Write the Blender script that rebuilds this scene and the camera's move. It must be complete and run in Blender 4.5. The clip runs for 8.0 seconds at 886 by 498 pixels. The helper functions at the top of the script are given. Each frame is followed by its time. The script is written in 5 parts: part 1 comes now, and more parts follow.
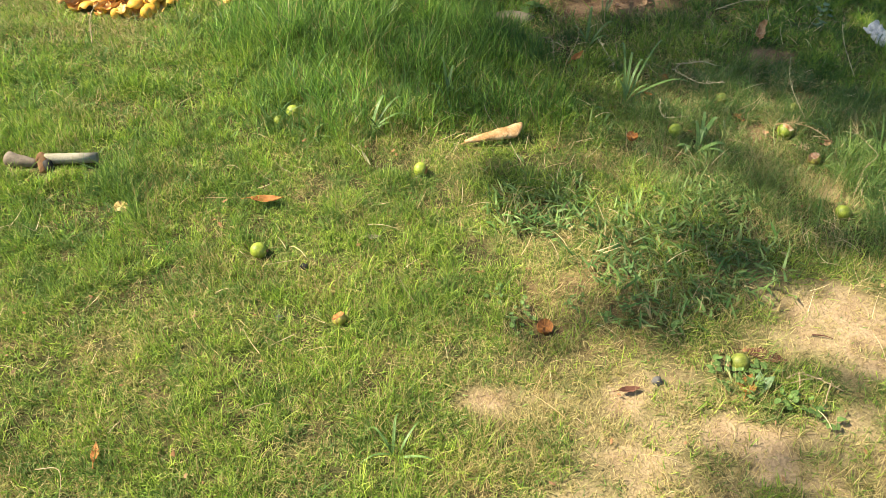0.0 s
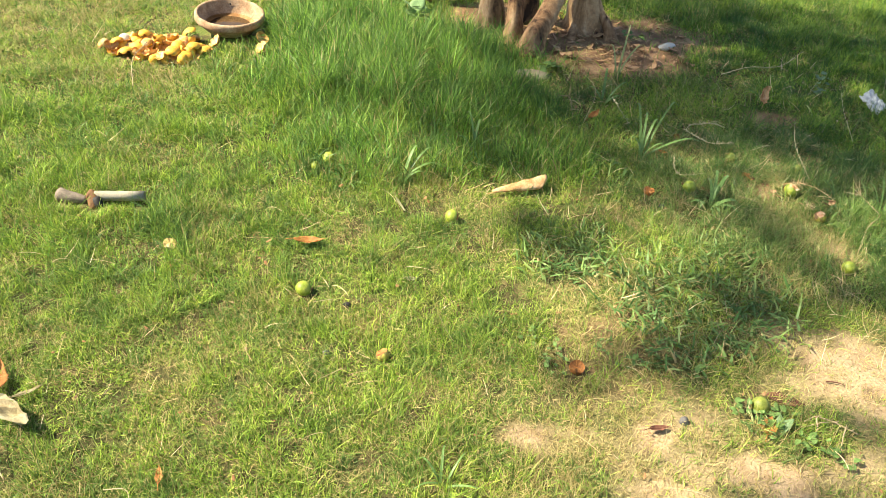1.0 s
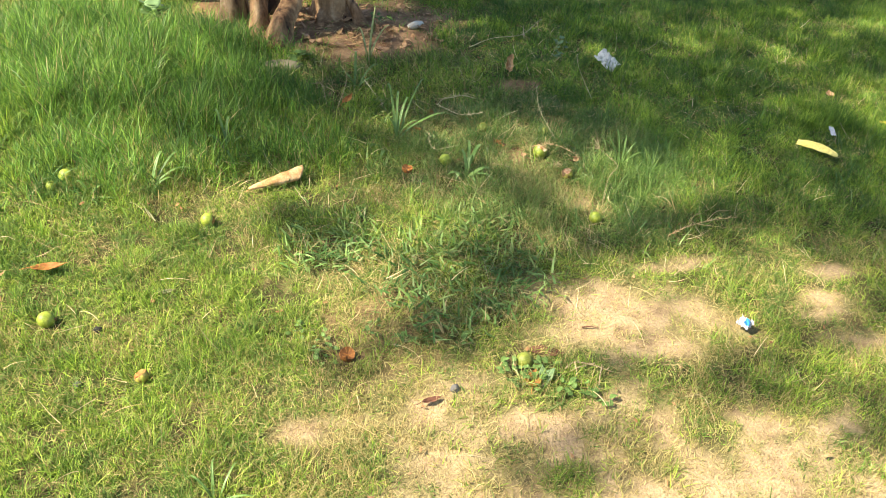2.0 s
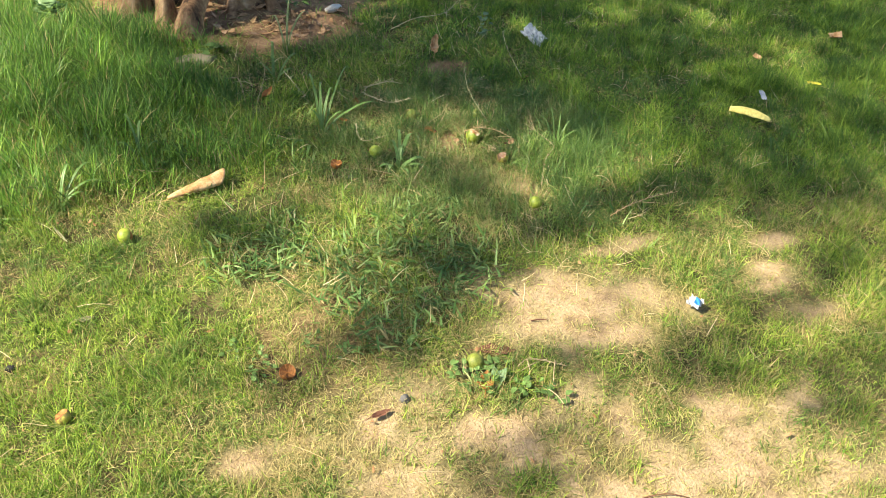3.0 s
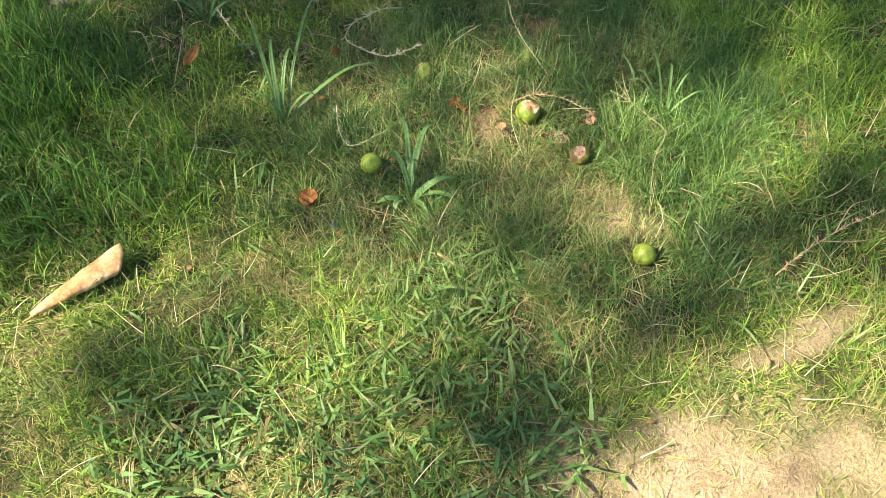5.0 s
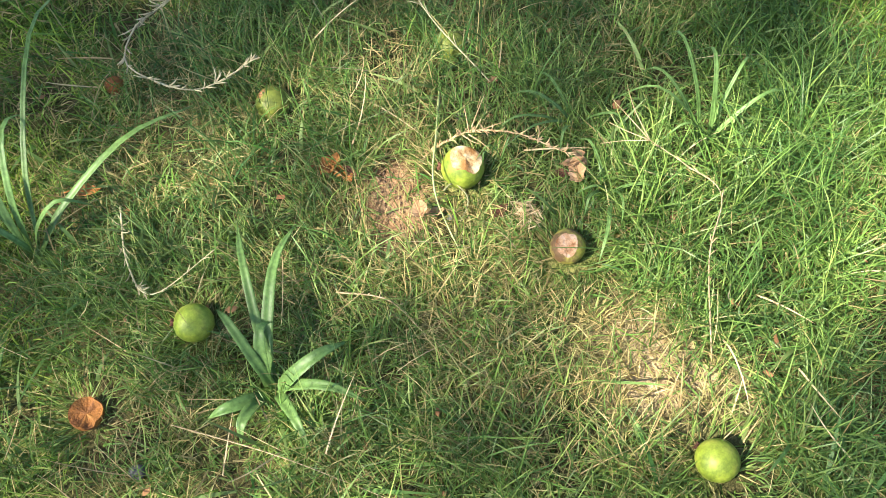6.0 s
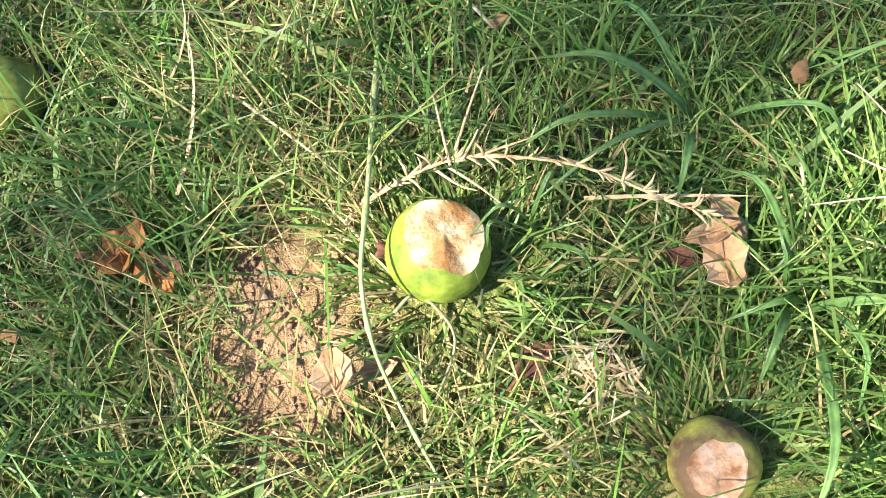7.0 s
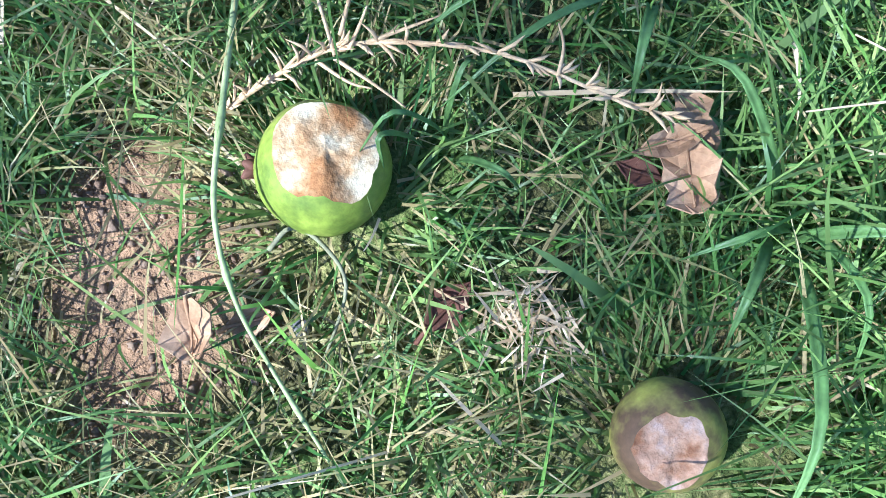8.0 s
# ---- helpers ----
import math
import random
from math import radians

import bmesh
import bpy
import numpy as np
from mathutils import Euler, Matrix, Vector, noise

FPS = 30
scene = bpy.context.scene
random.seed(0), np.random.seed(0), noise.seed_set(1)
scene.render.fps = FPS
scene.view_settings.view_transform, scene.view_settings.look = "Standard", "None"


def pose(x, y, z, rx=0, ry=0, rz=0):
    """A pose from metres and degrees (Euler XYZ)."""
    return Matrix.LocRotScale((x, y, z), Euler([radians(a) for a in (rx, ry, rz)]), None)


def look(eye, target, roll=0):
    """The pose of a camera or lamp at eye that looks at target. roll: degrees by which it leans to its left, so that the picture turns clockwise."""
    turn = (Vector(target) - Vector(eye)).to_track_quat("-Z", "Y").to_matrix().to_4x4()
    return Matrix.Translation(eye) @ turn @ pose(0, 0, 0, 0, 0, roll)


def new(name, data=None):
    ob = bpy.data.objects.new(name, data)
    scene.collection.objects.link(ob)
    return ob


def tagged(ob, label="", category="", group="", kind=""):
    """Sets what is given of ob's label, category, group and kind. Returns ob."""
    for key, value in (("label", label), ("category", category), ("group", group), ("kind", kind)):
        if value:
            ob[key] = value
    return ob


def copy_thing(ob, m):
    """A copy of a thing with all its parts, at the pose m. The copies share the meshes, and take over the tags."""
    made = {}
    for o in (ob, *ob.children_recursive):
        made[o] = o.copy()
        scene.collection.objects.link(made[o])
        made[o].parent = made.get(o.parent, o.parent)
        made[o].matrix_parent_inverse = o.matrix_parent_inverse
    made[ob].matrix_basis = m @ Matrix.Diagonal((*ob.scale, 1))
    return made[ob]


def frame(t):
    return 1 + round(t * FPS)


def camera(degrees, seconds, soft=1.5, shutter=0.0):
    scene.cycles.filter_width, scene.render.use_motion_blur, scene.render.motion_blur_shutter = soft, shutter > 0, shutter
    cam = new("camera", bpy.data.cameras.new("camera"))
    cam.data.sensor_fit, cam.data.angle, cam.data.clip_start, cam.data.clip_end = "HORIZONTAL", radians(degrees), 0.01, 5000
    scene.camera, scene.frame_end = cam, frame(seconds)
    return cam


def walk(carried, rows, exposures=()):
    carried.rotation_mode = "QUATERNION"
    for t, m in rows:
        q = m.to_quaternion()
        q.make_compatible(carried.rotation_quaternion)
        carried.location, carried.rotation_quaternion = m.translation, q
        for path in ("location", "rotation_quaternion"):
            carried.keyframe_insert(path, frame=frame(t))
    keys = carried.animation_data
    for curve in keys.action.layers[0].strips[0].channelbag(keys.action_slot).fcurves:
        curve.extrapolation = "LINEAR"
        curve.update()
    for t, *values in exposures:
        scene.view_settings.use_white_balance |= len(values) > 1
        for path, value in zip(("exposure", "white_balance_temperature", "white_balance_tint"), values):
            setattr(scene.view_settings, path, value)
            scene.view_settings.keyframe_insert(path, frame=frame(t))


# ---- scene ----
cam = camera(55.7, 8.0, soft=0.8)
PATH = [
    (0, (0.462, 0.495, 1.527), (0.571, 2.037, 0.257), 2.9),
    (0.5, (0.309, 0.417, 1.572), (0.363, 1.993, 0.342), 4.5),
    (1, (0.287, 0.385, 1.59), (0.443, 1.996, 0.414), 5.4),
    (1.5, (0.376, 0.383, 1.596), (0.757, 1.972, 0.443), 5.9),
    (2, (0.448, 0.379, 1.592), (1.038, 1.897, 0.43), 6.4),
    (2.2, (0.454, 0.385, 1.591), (1.1, 1.879, 0.429), 6.6),
    (3.3, (0.544, 0.642, 1.56), (1.279, 2.047, 0.34), 5.3),
    (3.5, (0.64, 0.753, 1.548), (1.346, 2.146, 0.298), 4.3),
    (4, (0.788, 1.016, 1.498), (1.43, 2.353, 0.156), 3.4),
    (4.2, (0.814, 1.153, 1.465), (1.43, 2.456, 0.077), 3.5),
    (5.3, (1.187, 1.944, 1.325), (1.663, 2.982, -0.317), -2.5),
    (5.5, (1.282, 2.064, 1.275), (1.758, 3.044, -0.402), -2.7),
    (6, (1.538, 2.483, 0.94), (1.926, 3.3, -0.844), -8.8),
    (6.5, (1.738, 2.753, 0.715), (1.92, 3.298, -1.201), -19.8),
    (7, (1.765, 2.845, 0.437), (2.039, 3.483, -1.439), -13.5),
    (7.3, (1.787, 2.911, 0.346), (2.063, 3.397, -1.575), -7.9),
    (7.5, (1.798, 2.914, 0.34), (2.077, 3.412, -1.577), -8.3),
    (7.7, (1.81, 2.896, 0.341), (2.025, 3.414, -1.579), -14.7),
    (8, (1.826, 2.868, 0.349), (1.918, 3.241, -1.614), -23.7),
]
walk(cam, [(t, look(eye, target, roll)) for t, eye, target, roll in PATH],
     exposures=[(0.0, 1.64, 6600, 9), (0.5, 1.95, 6600, 9), (1.5, 1.95, 6600, 9), (2.2, 1.95, 6500, 9), (3.5, 1.75, 6400, 8), (4.2, 1.75, 6300, 8), (5.3, 2.02, 6100, 8), (6.0, 2.22, 6100, 8), (6.5, 2.42, 6100, 9), (7.0, 2.37, 5800, 9), (7.3, 2.15, 5050, 11), (8.0, 2.00, 4480, 13)])

# ---- world, sun ----
SUN = Vector((-0.70, 0.07, 0.71)).normalized()
world = bpy.data.worlds.new("sky")
scene.world = world
world.use_nodes = True
wt = world.node_tree
sky = wt.nodes.new("ShaderNodeTexSky")
sky.sky_type, sky.sun_disc = "NISHITA", False
sky.sun_elevation = math.asin(SUN.z)
sky.sun_rotation = math.atan2(SUN.x, SUN.y)
wt.links.new(sky.outputs[0], wt.nodes["Background"].inputs[0])
wt.nodes["Background"].inputs[1].default_value = 0.07
lamp = bpy.data.lights.new("sun", "SUN")
lamp.energy, lamp.angle, lamp.color = 5.0, radians(1.2), (1.0, 0.90, 0.70)
sun = new("sun", lamp)
sun.matrix_world = look(SUN * 30, (0, 0, 0))


# ---- numeric noise and the fields of the lawn ----
def value_noise(x, y, size, seed):
    """Smooth noise, 0 to 1, with cells of that size in metres."""
    table = np.random.RandomState(seed).rand(128, 128)
    u, v = np.asarray(x) / size + 40.0, np.asarray(y) / size + 40.0
    i, j = np.floor(u).astype(int), np.floor(v).astype(int)
    f, g = u - i, v - j
    f, g = f * f * (3 - 2 * f), g * g * (3 - 2 * g)
    a, b = table[i % 128, j % 128], table[(i + 1) % 128, j % 128]
    c, d = table[i % 128, (j + 1) % 128], table[(i + 1) % 128, (j + 1) % 128]
    return (a * (1 - f) + b * f) * (1 - g) + (c * (1 - f) + d * f) * g


def step(v, lo, hi):
    s = np.clip((np.asarray(v, float) - lo) / (hi - lo), 0, 1)
    return s * s * (3 - 2 * s)


def uneven(x, y, cell):
    """Noise that frays the edge of an oval."""
    return (value_noise(x, y, cell, 7) - 0.5) + 0.5 * (value_noise(x, y, cell / 3, 8) - 0.5)


def oval(x, y, cx, cy, rx, ry, turn=0.0, soft=0.35, rough=0.45, cell=0.12):
    """1 inside an uneven oval, fading to 0 over its soft edge."""
    c, s = math.cos(radians(turn)), math.sin(radians(turn))
    dx, dy = x - cx, y - cy
    out = np.zeros_like(x)
    near = np.hypot((c * dx + s * dy) / rx, (c * dy - s * dx) / ry) < 1 + soft + rough
    x, y, dx, dy = x[near], y[near], dx[near], dy[near]
    d = np.hypot((c * dx + s * dy) / rx, (c * dy - s * dx) / ry)
    d = d + rough * uneven(x, y, cell)
    out[near] = 1 - step(d, 1 - soft, 1 + soft)
    return out


def ground_height(x, y):
    z = 0.022 * (value_noise(x, y, 0.9, 1) - 0.5) + 0.010 * (value_noise(x, y, 0.16, 2) - 0.5)
    z = z + 0.05 * np.exp(-((np.asarray(x) - 1.05) ** 2 + (np.asarray(y) - 4.6) ** 2) / 0.25)
    return z - 0.006


def gz(x, y):
    return float(ground_height(np.float64(x), np.float64(y)))


SAND = [(1.70, 2.02, 0.35, 0.18, -18), (1.22, 1.66, 0.45, 0.21, -22), (1.50, 1.38, 0.64, 0.23, -8),
        (1.92, 1.58, 0.16, 0.09, 0), (1.86, 2.66, 0.065, 0.12, 20), (2.32, 1.75, 0.17, 0.07, 0), (2.36, 1.96, 0.11, 0.07, 0), (2.12, 1.50, 0.18, 0.08, 10), (2.52, 2.10, 0.10, 0.05, 0), (2.00, 2.24, 0.14, 0.042, 0),
        (1.42, 1.62, 0.34, 0.15, -10), (1.00, 1.74, 0.20, 0.08, -20), (0.78, 1.80, 0.16, 0.05, 0)]
GREEN_IN_SAND = [(2.13, 2.06, 0.13, 0.11), (1.70, 1.57, 0.08, 0.07), (1.36, 1.80, 0.17, 0.07), (2.15, 1.72, 0.20, 0.09),
                 (1.80, 1.74, 0.06, 0.07), (1.13, 2.10, 0.30, 0.13), (1.27, 1.50, 0.06, 0.05), (2.05, 1.62, 0.15, 0.09), (2.32, 1.58, 0.18, 0.12)]
SOIL = [(1.38, 4.35, 0.62, 0.39, 12), (0.84, 4.58, 0.26, 0.22, 0), (1.735, 3.015, 0.042, 0.055, -20), (1.705, 2.965, 0.035, 0.03, 0), (1.83, 3.10, 0.03, 0.02, 0),
        (2.02, 3.28, 0.06, 0.04, 0), (1.98, 3.62, 0.14, 0.07, 0)]


def sand_field(x, y):
    v = np.zeros_like(x)
    for cx, cy, rx, ry, turn in SAND:
        v = np.maximum(v, oval(x, y, cx, cy, rx, ry, turn))
    for cx, cy, rx, ry in GREEN_IN_SAND:
        v = v * (1 - 0.9 * oval(x, y, cx, cy, rx, ry))
    v = v * (0.55 + 0.45 * step(value_noise(x, y, 0.10, 9), 0.25, 0.55))
    return v * (0.62 + 0.38 * step(value_noise(x, y, 0.045, 10), 0.2, 0.45))


def soil_field(x, y):
    v = np.zeros_like(x)
    for cx, cy, rx, ry, turn in SOIL:
        v = np.maximum(v, oval(x, y, cx, cy, rx, ry, turn))
    return np.maximum(v, 0.42 * oval(x, y, 0.98, 2.10, 0.20, 0.16))


def seen(x, y):
    """1 on the lawn round the walk, falling off outside it."""
    left = step(x, -1.30 - 0.46 * (y - 1.4), -0.68 - 0.46 * (y - 1.4))
    right = 1 - step(x, 2.25 + 0.92 * (y - 1.2), 2.95 + 0.92 * (y - 1.2))
    return left * right * step(y, 0.8, 1.15) * (1 - step(y, 5.3, 5.8))


# ---- materials ----
def material(name, rough=0.6, spec=0.4):
    m = bpy.data.materials.new(name)
    m.use_nodes = True
    nt = m.node_tree
    b = nt.nodes["Principled BSDF"]
    b.inputs["Roughness"].default_value = rough
    b.inputs["Specular IOR Level"].default_value = spec
    return m, nt, b


def node(nt, kind, **inputs):
    n = nt.nodes.new(kind)
    for key, v in inputs.items():
        n.inputs[key.replace("_", " ")].default_value = v
    return n


def noise_tex(nt, scale, detail=4.0, rough=0.6, warp=0.0, coord="Object"):
    tc = nt.nodes.new("ShaderNodeTexCoord")
    n = node(nt, "ShaderNodeTexNoise", Scale=scale, Detail=detail, Roughness=rough, Distortion=warp)
    nt.links.new(tc.outputs[coord], n.inputs["Vector"])
    return n


def ramp(nt, src, stops):
    r = nt.nodes.new("ShaderNodeValToRGB")
    e = r.color_ramp.elements
    while len(e) < len(stops):
        e.new(0.5)
    for k, (pos, col) in zip(e, stops):
        k.position, k.color = pos, (*col, 1)
    nt.links.new(src, r.inputs[0])
    return r.outputs[0]


def mix(nt, fac, a, b, kind="MIX"):
    n = nt.nodes.new("ShaderNodeMix")
    n.data_type, n.blend_type = "RGBA", kind
    for key, v in ((0, fac), (6, a), (7, b)):
        if hasattr(v, "links"):
            nt.links.new(v, n.inputs[key])
        else:
            n.inputs[key].default_value = v if key == 0 else (*v, 1)
    return n.outputs[2]


def bump(nt, b, height, strength=0.4, distance=0.002):
    n = node(nt, "ShaderNodeBump", Strength=strength, Distance=distance)
    nt.links.new(height, n.inputs["Height"])
    nt.links.new(n.outputs[0], b.inputs["Normal"])


def surface(name, stops, scale, rough=0.6, spec=0.35, fine=None, bump_by=0.4, dist=0.002, sheer=0.0, gain=0.68):
    """A noisy two-scale material; sheer: the share of light let through, for leaves."""
    m, nt, b = material(name, rough, spec)
    n1 = noise_tex(nt, scale, 5.0)
    col = ramp(nt, n1.outputs["Fac"], [(at, tuple(gain * c for c in tone)) for at, tone in stops])
    n2 = noise_tex(nt, fine or scale * 7, 3.0)
    tone = ramp(nt, n2.outputs["Fac"], [(0.3, (0.62, 0.62, 0.62)), (0.7, (1.15, 1.15, 1.15))])
    col = mix(nt, 0.8, col, tone, "MULTIPLY")
    oi = nt.nodes.new("ShaderNodeObjectInfo")
    vary = ramp(nt, oi.outputs["Random"], [(0.0, (0.82, 0.82, 0.82)), (1.0, (1.12, 1.12, 1.12))])
    col = mix(nt, 1.0, col, vary, "MULTIPLY")
    nt.links.new(col, b.inputs["Base Color"])
    bump(nt, b, n2.outputs["Fac"], bump_by, dist)
    if sheer:
        through_leaf(nt, b, col, sheer)
    return m


def through_leaf(nt, b, col, share):
    t = nt.nodes.new("ShaderNodeBsdfTranslucent")
    nt.links.new(col, t.inputs["Color"])
    ms = nt.nodes.new("ShaderNodeMixShader")
    ms.inputs[0].default_value = share
    nt.links.new(b.outputs[0], ms.inputs[1])
    nt.links.new(t.outputs[0], ms.inputs[2])
    nt.links.new(ms.outputs[0], nt.nodes["Material Output"].inputs["Surface"])


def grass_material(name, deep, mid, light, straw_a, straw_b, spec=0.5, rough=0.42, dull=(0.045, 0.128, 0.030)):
    """Blades that vary one by one; the attribute 'dry' turns them to straw."""
    m, nt, b = material(name, rough, spec)
    geo = nt.nodes.new("ShaderNodeNewGeometry")
    isl = geo.outputs["Random Per Island"]
    green = ramp(nt, isl, [(0.0, deep), (0.5, mid), (1.0, light)])
    w = nt.nodes.new("ShaderNodeMath")
    w.operation = "FRACT"
    k = nt.nodes.new("ShaderNodeMath")
    k.operation = "MULTIPLY"
    k.inputs[1].default_value = 17.3
    nt.links.new(isl, k.inputs[0])
    nt.links.new(k.outputs[0], w.inputs[0])
    straw = ramp(nt, w.outputs[0], [(0.0, straw_a), (1.0, straw_b)])
    at = nt.nodes.new("ShaderNodeAttribute")
    at.attribute_name = "dry"
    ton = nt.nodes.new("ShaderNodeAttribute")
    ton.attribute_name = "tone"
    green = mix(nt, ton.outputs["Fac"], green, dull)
    col = mix(nt, at.outputs["Fac"], green, straw)
    streak = noise_tex(nt, 60.0, 2.0)
    col = mix(nt, 0.5, col, ramp(nt, streak.outputs["Fac"], [(0.3, (0.7, 0.7, 0.7)), (0.7, (1.2, 1.2, 1.2))]), "MULTIPLY")
    nt.links.new(col, b.inputs["Base Color"])
    through_leaf(nt, b, col, 0.38)
    return m


STRAW_A, STRAW_B = (0.33, 0.235, 0.10), (0.54, 0.42, 0.205)
GRASS = grass_material("lawn_blades", (0.05, 0.11, 0.012), (0.165, 0.310, 0.026), (0.43, 0.555, 0.070), STRAW_A, STRAW_B, spec=0.25, rough=0.55)
NEAR = grass_material("near_blades", (0.055, 0.12, 0.018), (0.155, 0.295, 0.045), (0.38, 0.50, 0.12), STRAW_A, STRAW_B, spec=0.4, rough=0.45)
NEST = grass_material("bleached_straw", (0.3, 0.3, 0.1), (0.3, 0.3, 0.1), (0.3, 0.3, 0.1), (0.48, 0.32, 0.16), (0.84, 0.66, 0.43), spec=0.2)
TALL = grass_material("tall_blades", (0.020, 0.075, 0.009), (0.095, 0.245, 0.030), (0.31, 0.52, 0.07), STRAW_A, STRAW_B, spec=0.3, rough=0.5)
CRAB = grass_material("wide_blades", (0.06, 0.14, 0.030), (0.15, 0.29, 0.065), (0.33, 0.48, 0.15), STRAW_A, STRAW_B, spec=0.28, rough=0.5)


def ground_material():
    m, nt, b = material("soil_and_thatch", 0.95, 0.1)
    big, small = noise_tex(nt, 9.0, 6.0), noise_tex(nt, 130.0, 4.0, 0.7)
    straws = noise_tex(nt, 210.0, 3.0, 0.65, 1.2)
    green = ramp(nt, straws.outputs["Fac"], [(0.34, (0.045, 0.070, 0.014)), (0.50, (0.095, 0.135, 0.030)), (0.66, (0.24, 0.235, 0.075))])
    dead = ramp(nt, straws.outputs["Fac"], [(0.34, (0.10, 0.080, 0.030)), (0.52, (0.24, 0.185, 0.075)), (0.68, (0.42, 0.32, 0.15))])
    thatch = mix(nt, ramp(nt, big.outputs["Fac"], [(0.46, (0.05, 0.05, 0.05)), (0.64, (0.95, 0.95, 0.95))]), green, dead)
    sand = ramp(nt, big.outputs["Fac"], [(0.33, (0.14, 0.098, 0.058)), (0.42, (0.27, 0.19, 0.11)), (0.55, (0.36, 0.265, 0.16)), (0.66, (0.33, 0.24, 0.14)), (0.8, (0.22, 0.15, 0.085))])
    soil = ramp(nt, big.outputs["Fac"], [(0.3, (0.13, 0.072, 0.038)), (0.55, (0.29, 0.175, 0.095)), (0.75, (0.44, 0.29, 0.165))])
    far = ramp(nt, big.outputs["Fac"], [(0.3, (0.055, 0.075, 0.017)), (0.55, (0.090, 0.115, 0.026)), (0.75, (0.125, 0.130, 0.040))])
    # Dark ground between the grass tufts: shade of the gaps put in as colour.
    gap_shade = ramp(nt, straws.outputs["Fac"], [(0.35, (0.030, 0.026, 0.012)), (0.65, (0.085, 0.072, 0.032))])
    for key, kind in (("tuft_gap", gap_shade), ("far", far), ("sand", sand), ("soil", soil)):
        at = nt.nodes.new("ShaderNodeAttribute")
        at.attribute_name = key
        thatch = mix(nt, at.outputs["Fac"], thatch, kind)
    grain = ramp(nt, small.outputs["Fac"], [(0.3, (0.55, 0.55, 0.55)), (0.7, (1.25, 1.25, 1.25))])
    nt.links.new(mix(nt, 0.8, thatch, grain, "MULTIPLY"), b.inputs["Base Color"])
    bump(nt, b, small.outputs["Fac"], 0.9, 0.006)
    return m


GROUND = ground_material()
SKIN = surface("green_fruit_skin", [(0.36, (0.19, 0.26, 0.028)), (0.5, (0.34, 0.42, 0.045)), (0.62, (0.44, 0.48, 0.07)), (0.7, (0.30, 0.30, 0.08))], 34, 0.5, 0.32, 240, 0.35, 0.0008)
# Darker olive copy of the skin; puts shade into the colour of three fruits.
SKIN_SHADED = surface("shaded_olive_skin", [(0.36, (0.15, 0.19, 0.028)), (0.5, (0.26, 0.30, 0.045)), (0.66, (0.36, 0.36, 0.07))], 34, 0.55, 0.3, 240, 0.35, 0.0008, gain=0.6)
SKIN_B = surface("yellowing_fruit_skin", [(0.44, (0.17, 0.10, 0.05)), (0.53, (0.34, 0.28, 0.07)), (0.64, (0.55, 0.50, 0.08))], 32, 0.6, 0.25, 220, 0.3, 0.0006, gain=0.85)
FLESH = surface("pale_fruit_flesh", [(0.41, (0.38, 0.18, 0.06)), (0.50, (0.56, 0.35, 0.16)), (0.57, (0.74, 0.58, 0.34)), (0.70, (0.82, 0.73, 0.52))], 34, 0.8, 0.15, 420, 0.7, 0.001, gain=0.78)
FLESH_B = surface("dried_fruit_flesh", [(0.36, (0.38, 0.17, 0.07)), (0.5, (0.66, 0.40, 0.24)), (0.66, (0.72, 0.56, 0.46))], 60, 0.8, 0.2, 300, 0.9, 0.0015)
ROT = surface("rotten_fruit", [(0.3, (0.16, 0.06, 0.025)), (0.55, (0.46, 0.18, 0.04)), (0.75, (0.60, 0.29, 0.08))], 60, 0.7, 0.3, 350, 0.9, 0.002)
ORANGE = surface("yellow_orange_peel", [(0.32, (0.50, 0.22, 0.03)), (0.5, (0.74, 0.40, 0.035)), (0.7, (0.82, 0.56, 0.09))], 26, 0.6, 0.3, 260, 0.5, 0.001, gain=0.85)
MOULD = surface("pale_mould", [(0.3, (0.55, 0.48, 0.36)), (0.5, (0.72, 0.68, 0.58)), (0.75, (0.82, 0.80, 0.74))], 30, 0.85, 0.15, 200, 0.4, 0.001)
PITH = surface("dried_orange_pulp", [(0.35, (0.50, 0.22, 0.05)), (0.5, (0.78, 0.44, 0.14)), (0.68, (0.88, 0.66, 0.36))], 30, 0.8, 0.2, 260, 0.8, 0.002, gain=0.85)
DEAD = surface("dry_brown_leaf", [(0.3, (0.34, 0.18, 0.08)), (0.52, (0.56, 0.34, 0.18)), (0.75, (0.68, 0.47, 0.29))], 40, 0.8, 0.2, 220, 0.6, 0.001, 0.15, gain=0.85)
DEAD_O = surface("orange_dead_leaf", [(0.3, (0.44, 0.16, 0.045)), (0.55, (0.62, 0.28, 0.08)), (0.8, (0.70, 0.38, 0.14))], 26, 0.7, 0.25, 180, 0.5, 0.001, 0.2)
DEAD_P = surface("pale_dead_leaf", [(0.3, (0.58, 0.42, 0.20)), (0.5, (0.70, 0.60, 0.34)), (0.75, (0.74, 0.68, 0.44))], 18, 0.7, 0.25, 160, 0.5, 0.001, 0.2, gain=0.46)
PEAR = surface("pale_yellow_flesh", [(0.3, (0.56, 0.36, 0.10)), (0.5, (0.72, 0.54, 0.20)), (0.75, (0.76, 0.62, 0.30))], 30, 0.7, 0.25, 200, 0.5, 0.001)
DEAD_R = surface("dark_red_leaf", [(0.3, (0.13, 0.05, 0.03)), (0.6, (0.25, 0.11, 0.065)), (0.8, (0.34, 0.17, 0.10))], 26, 0.75, 0.25, 180, 0.5, 0.001, gain=0.55)
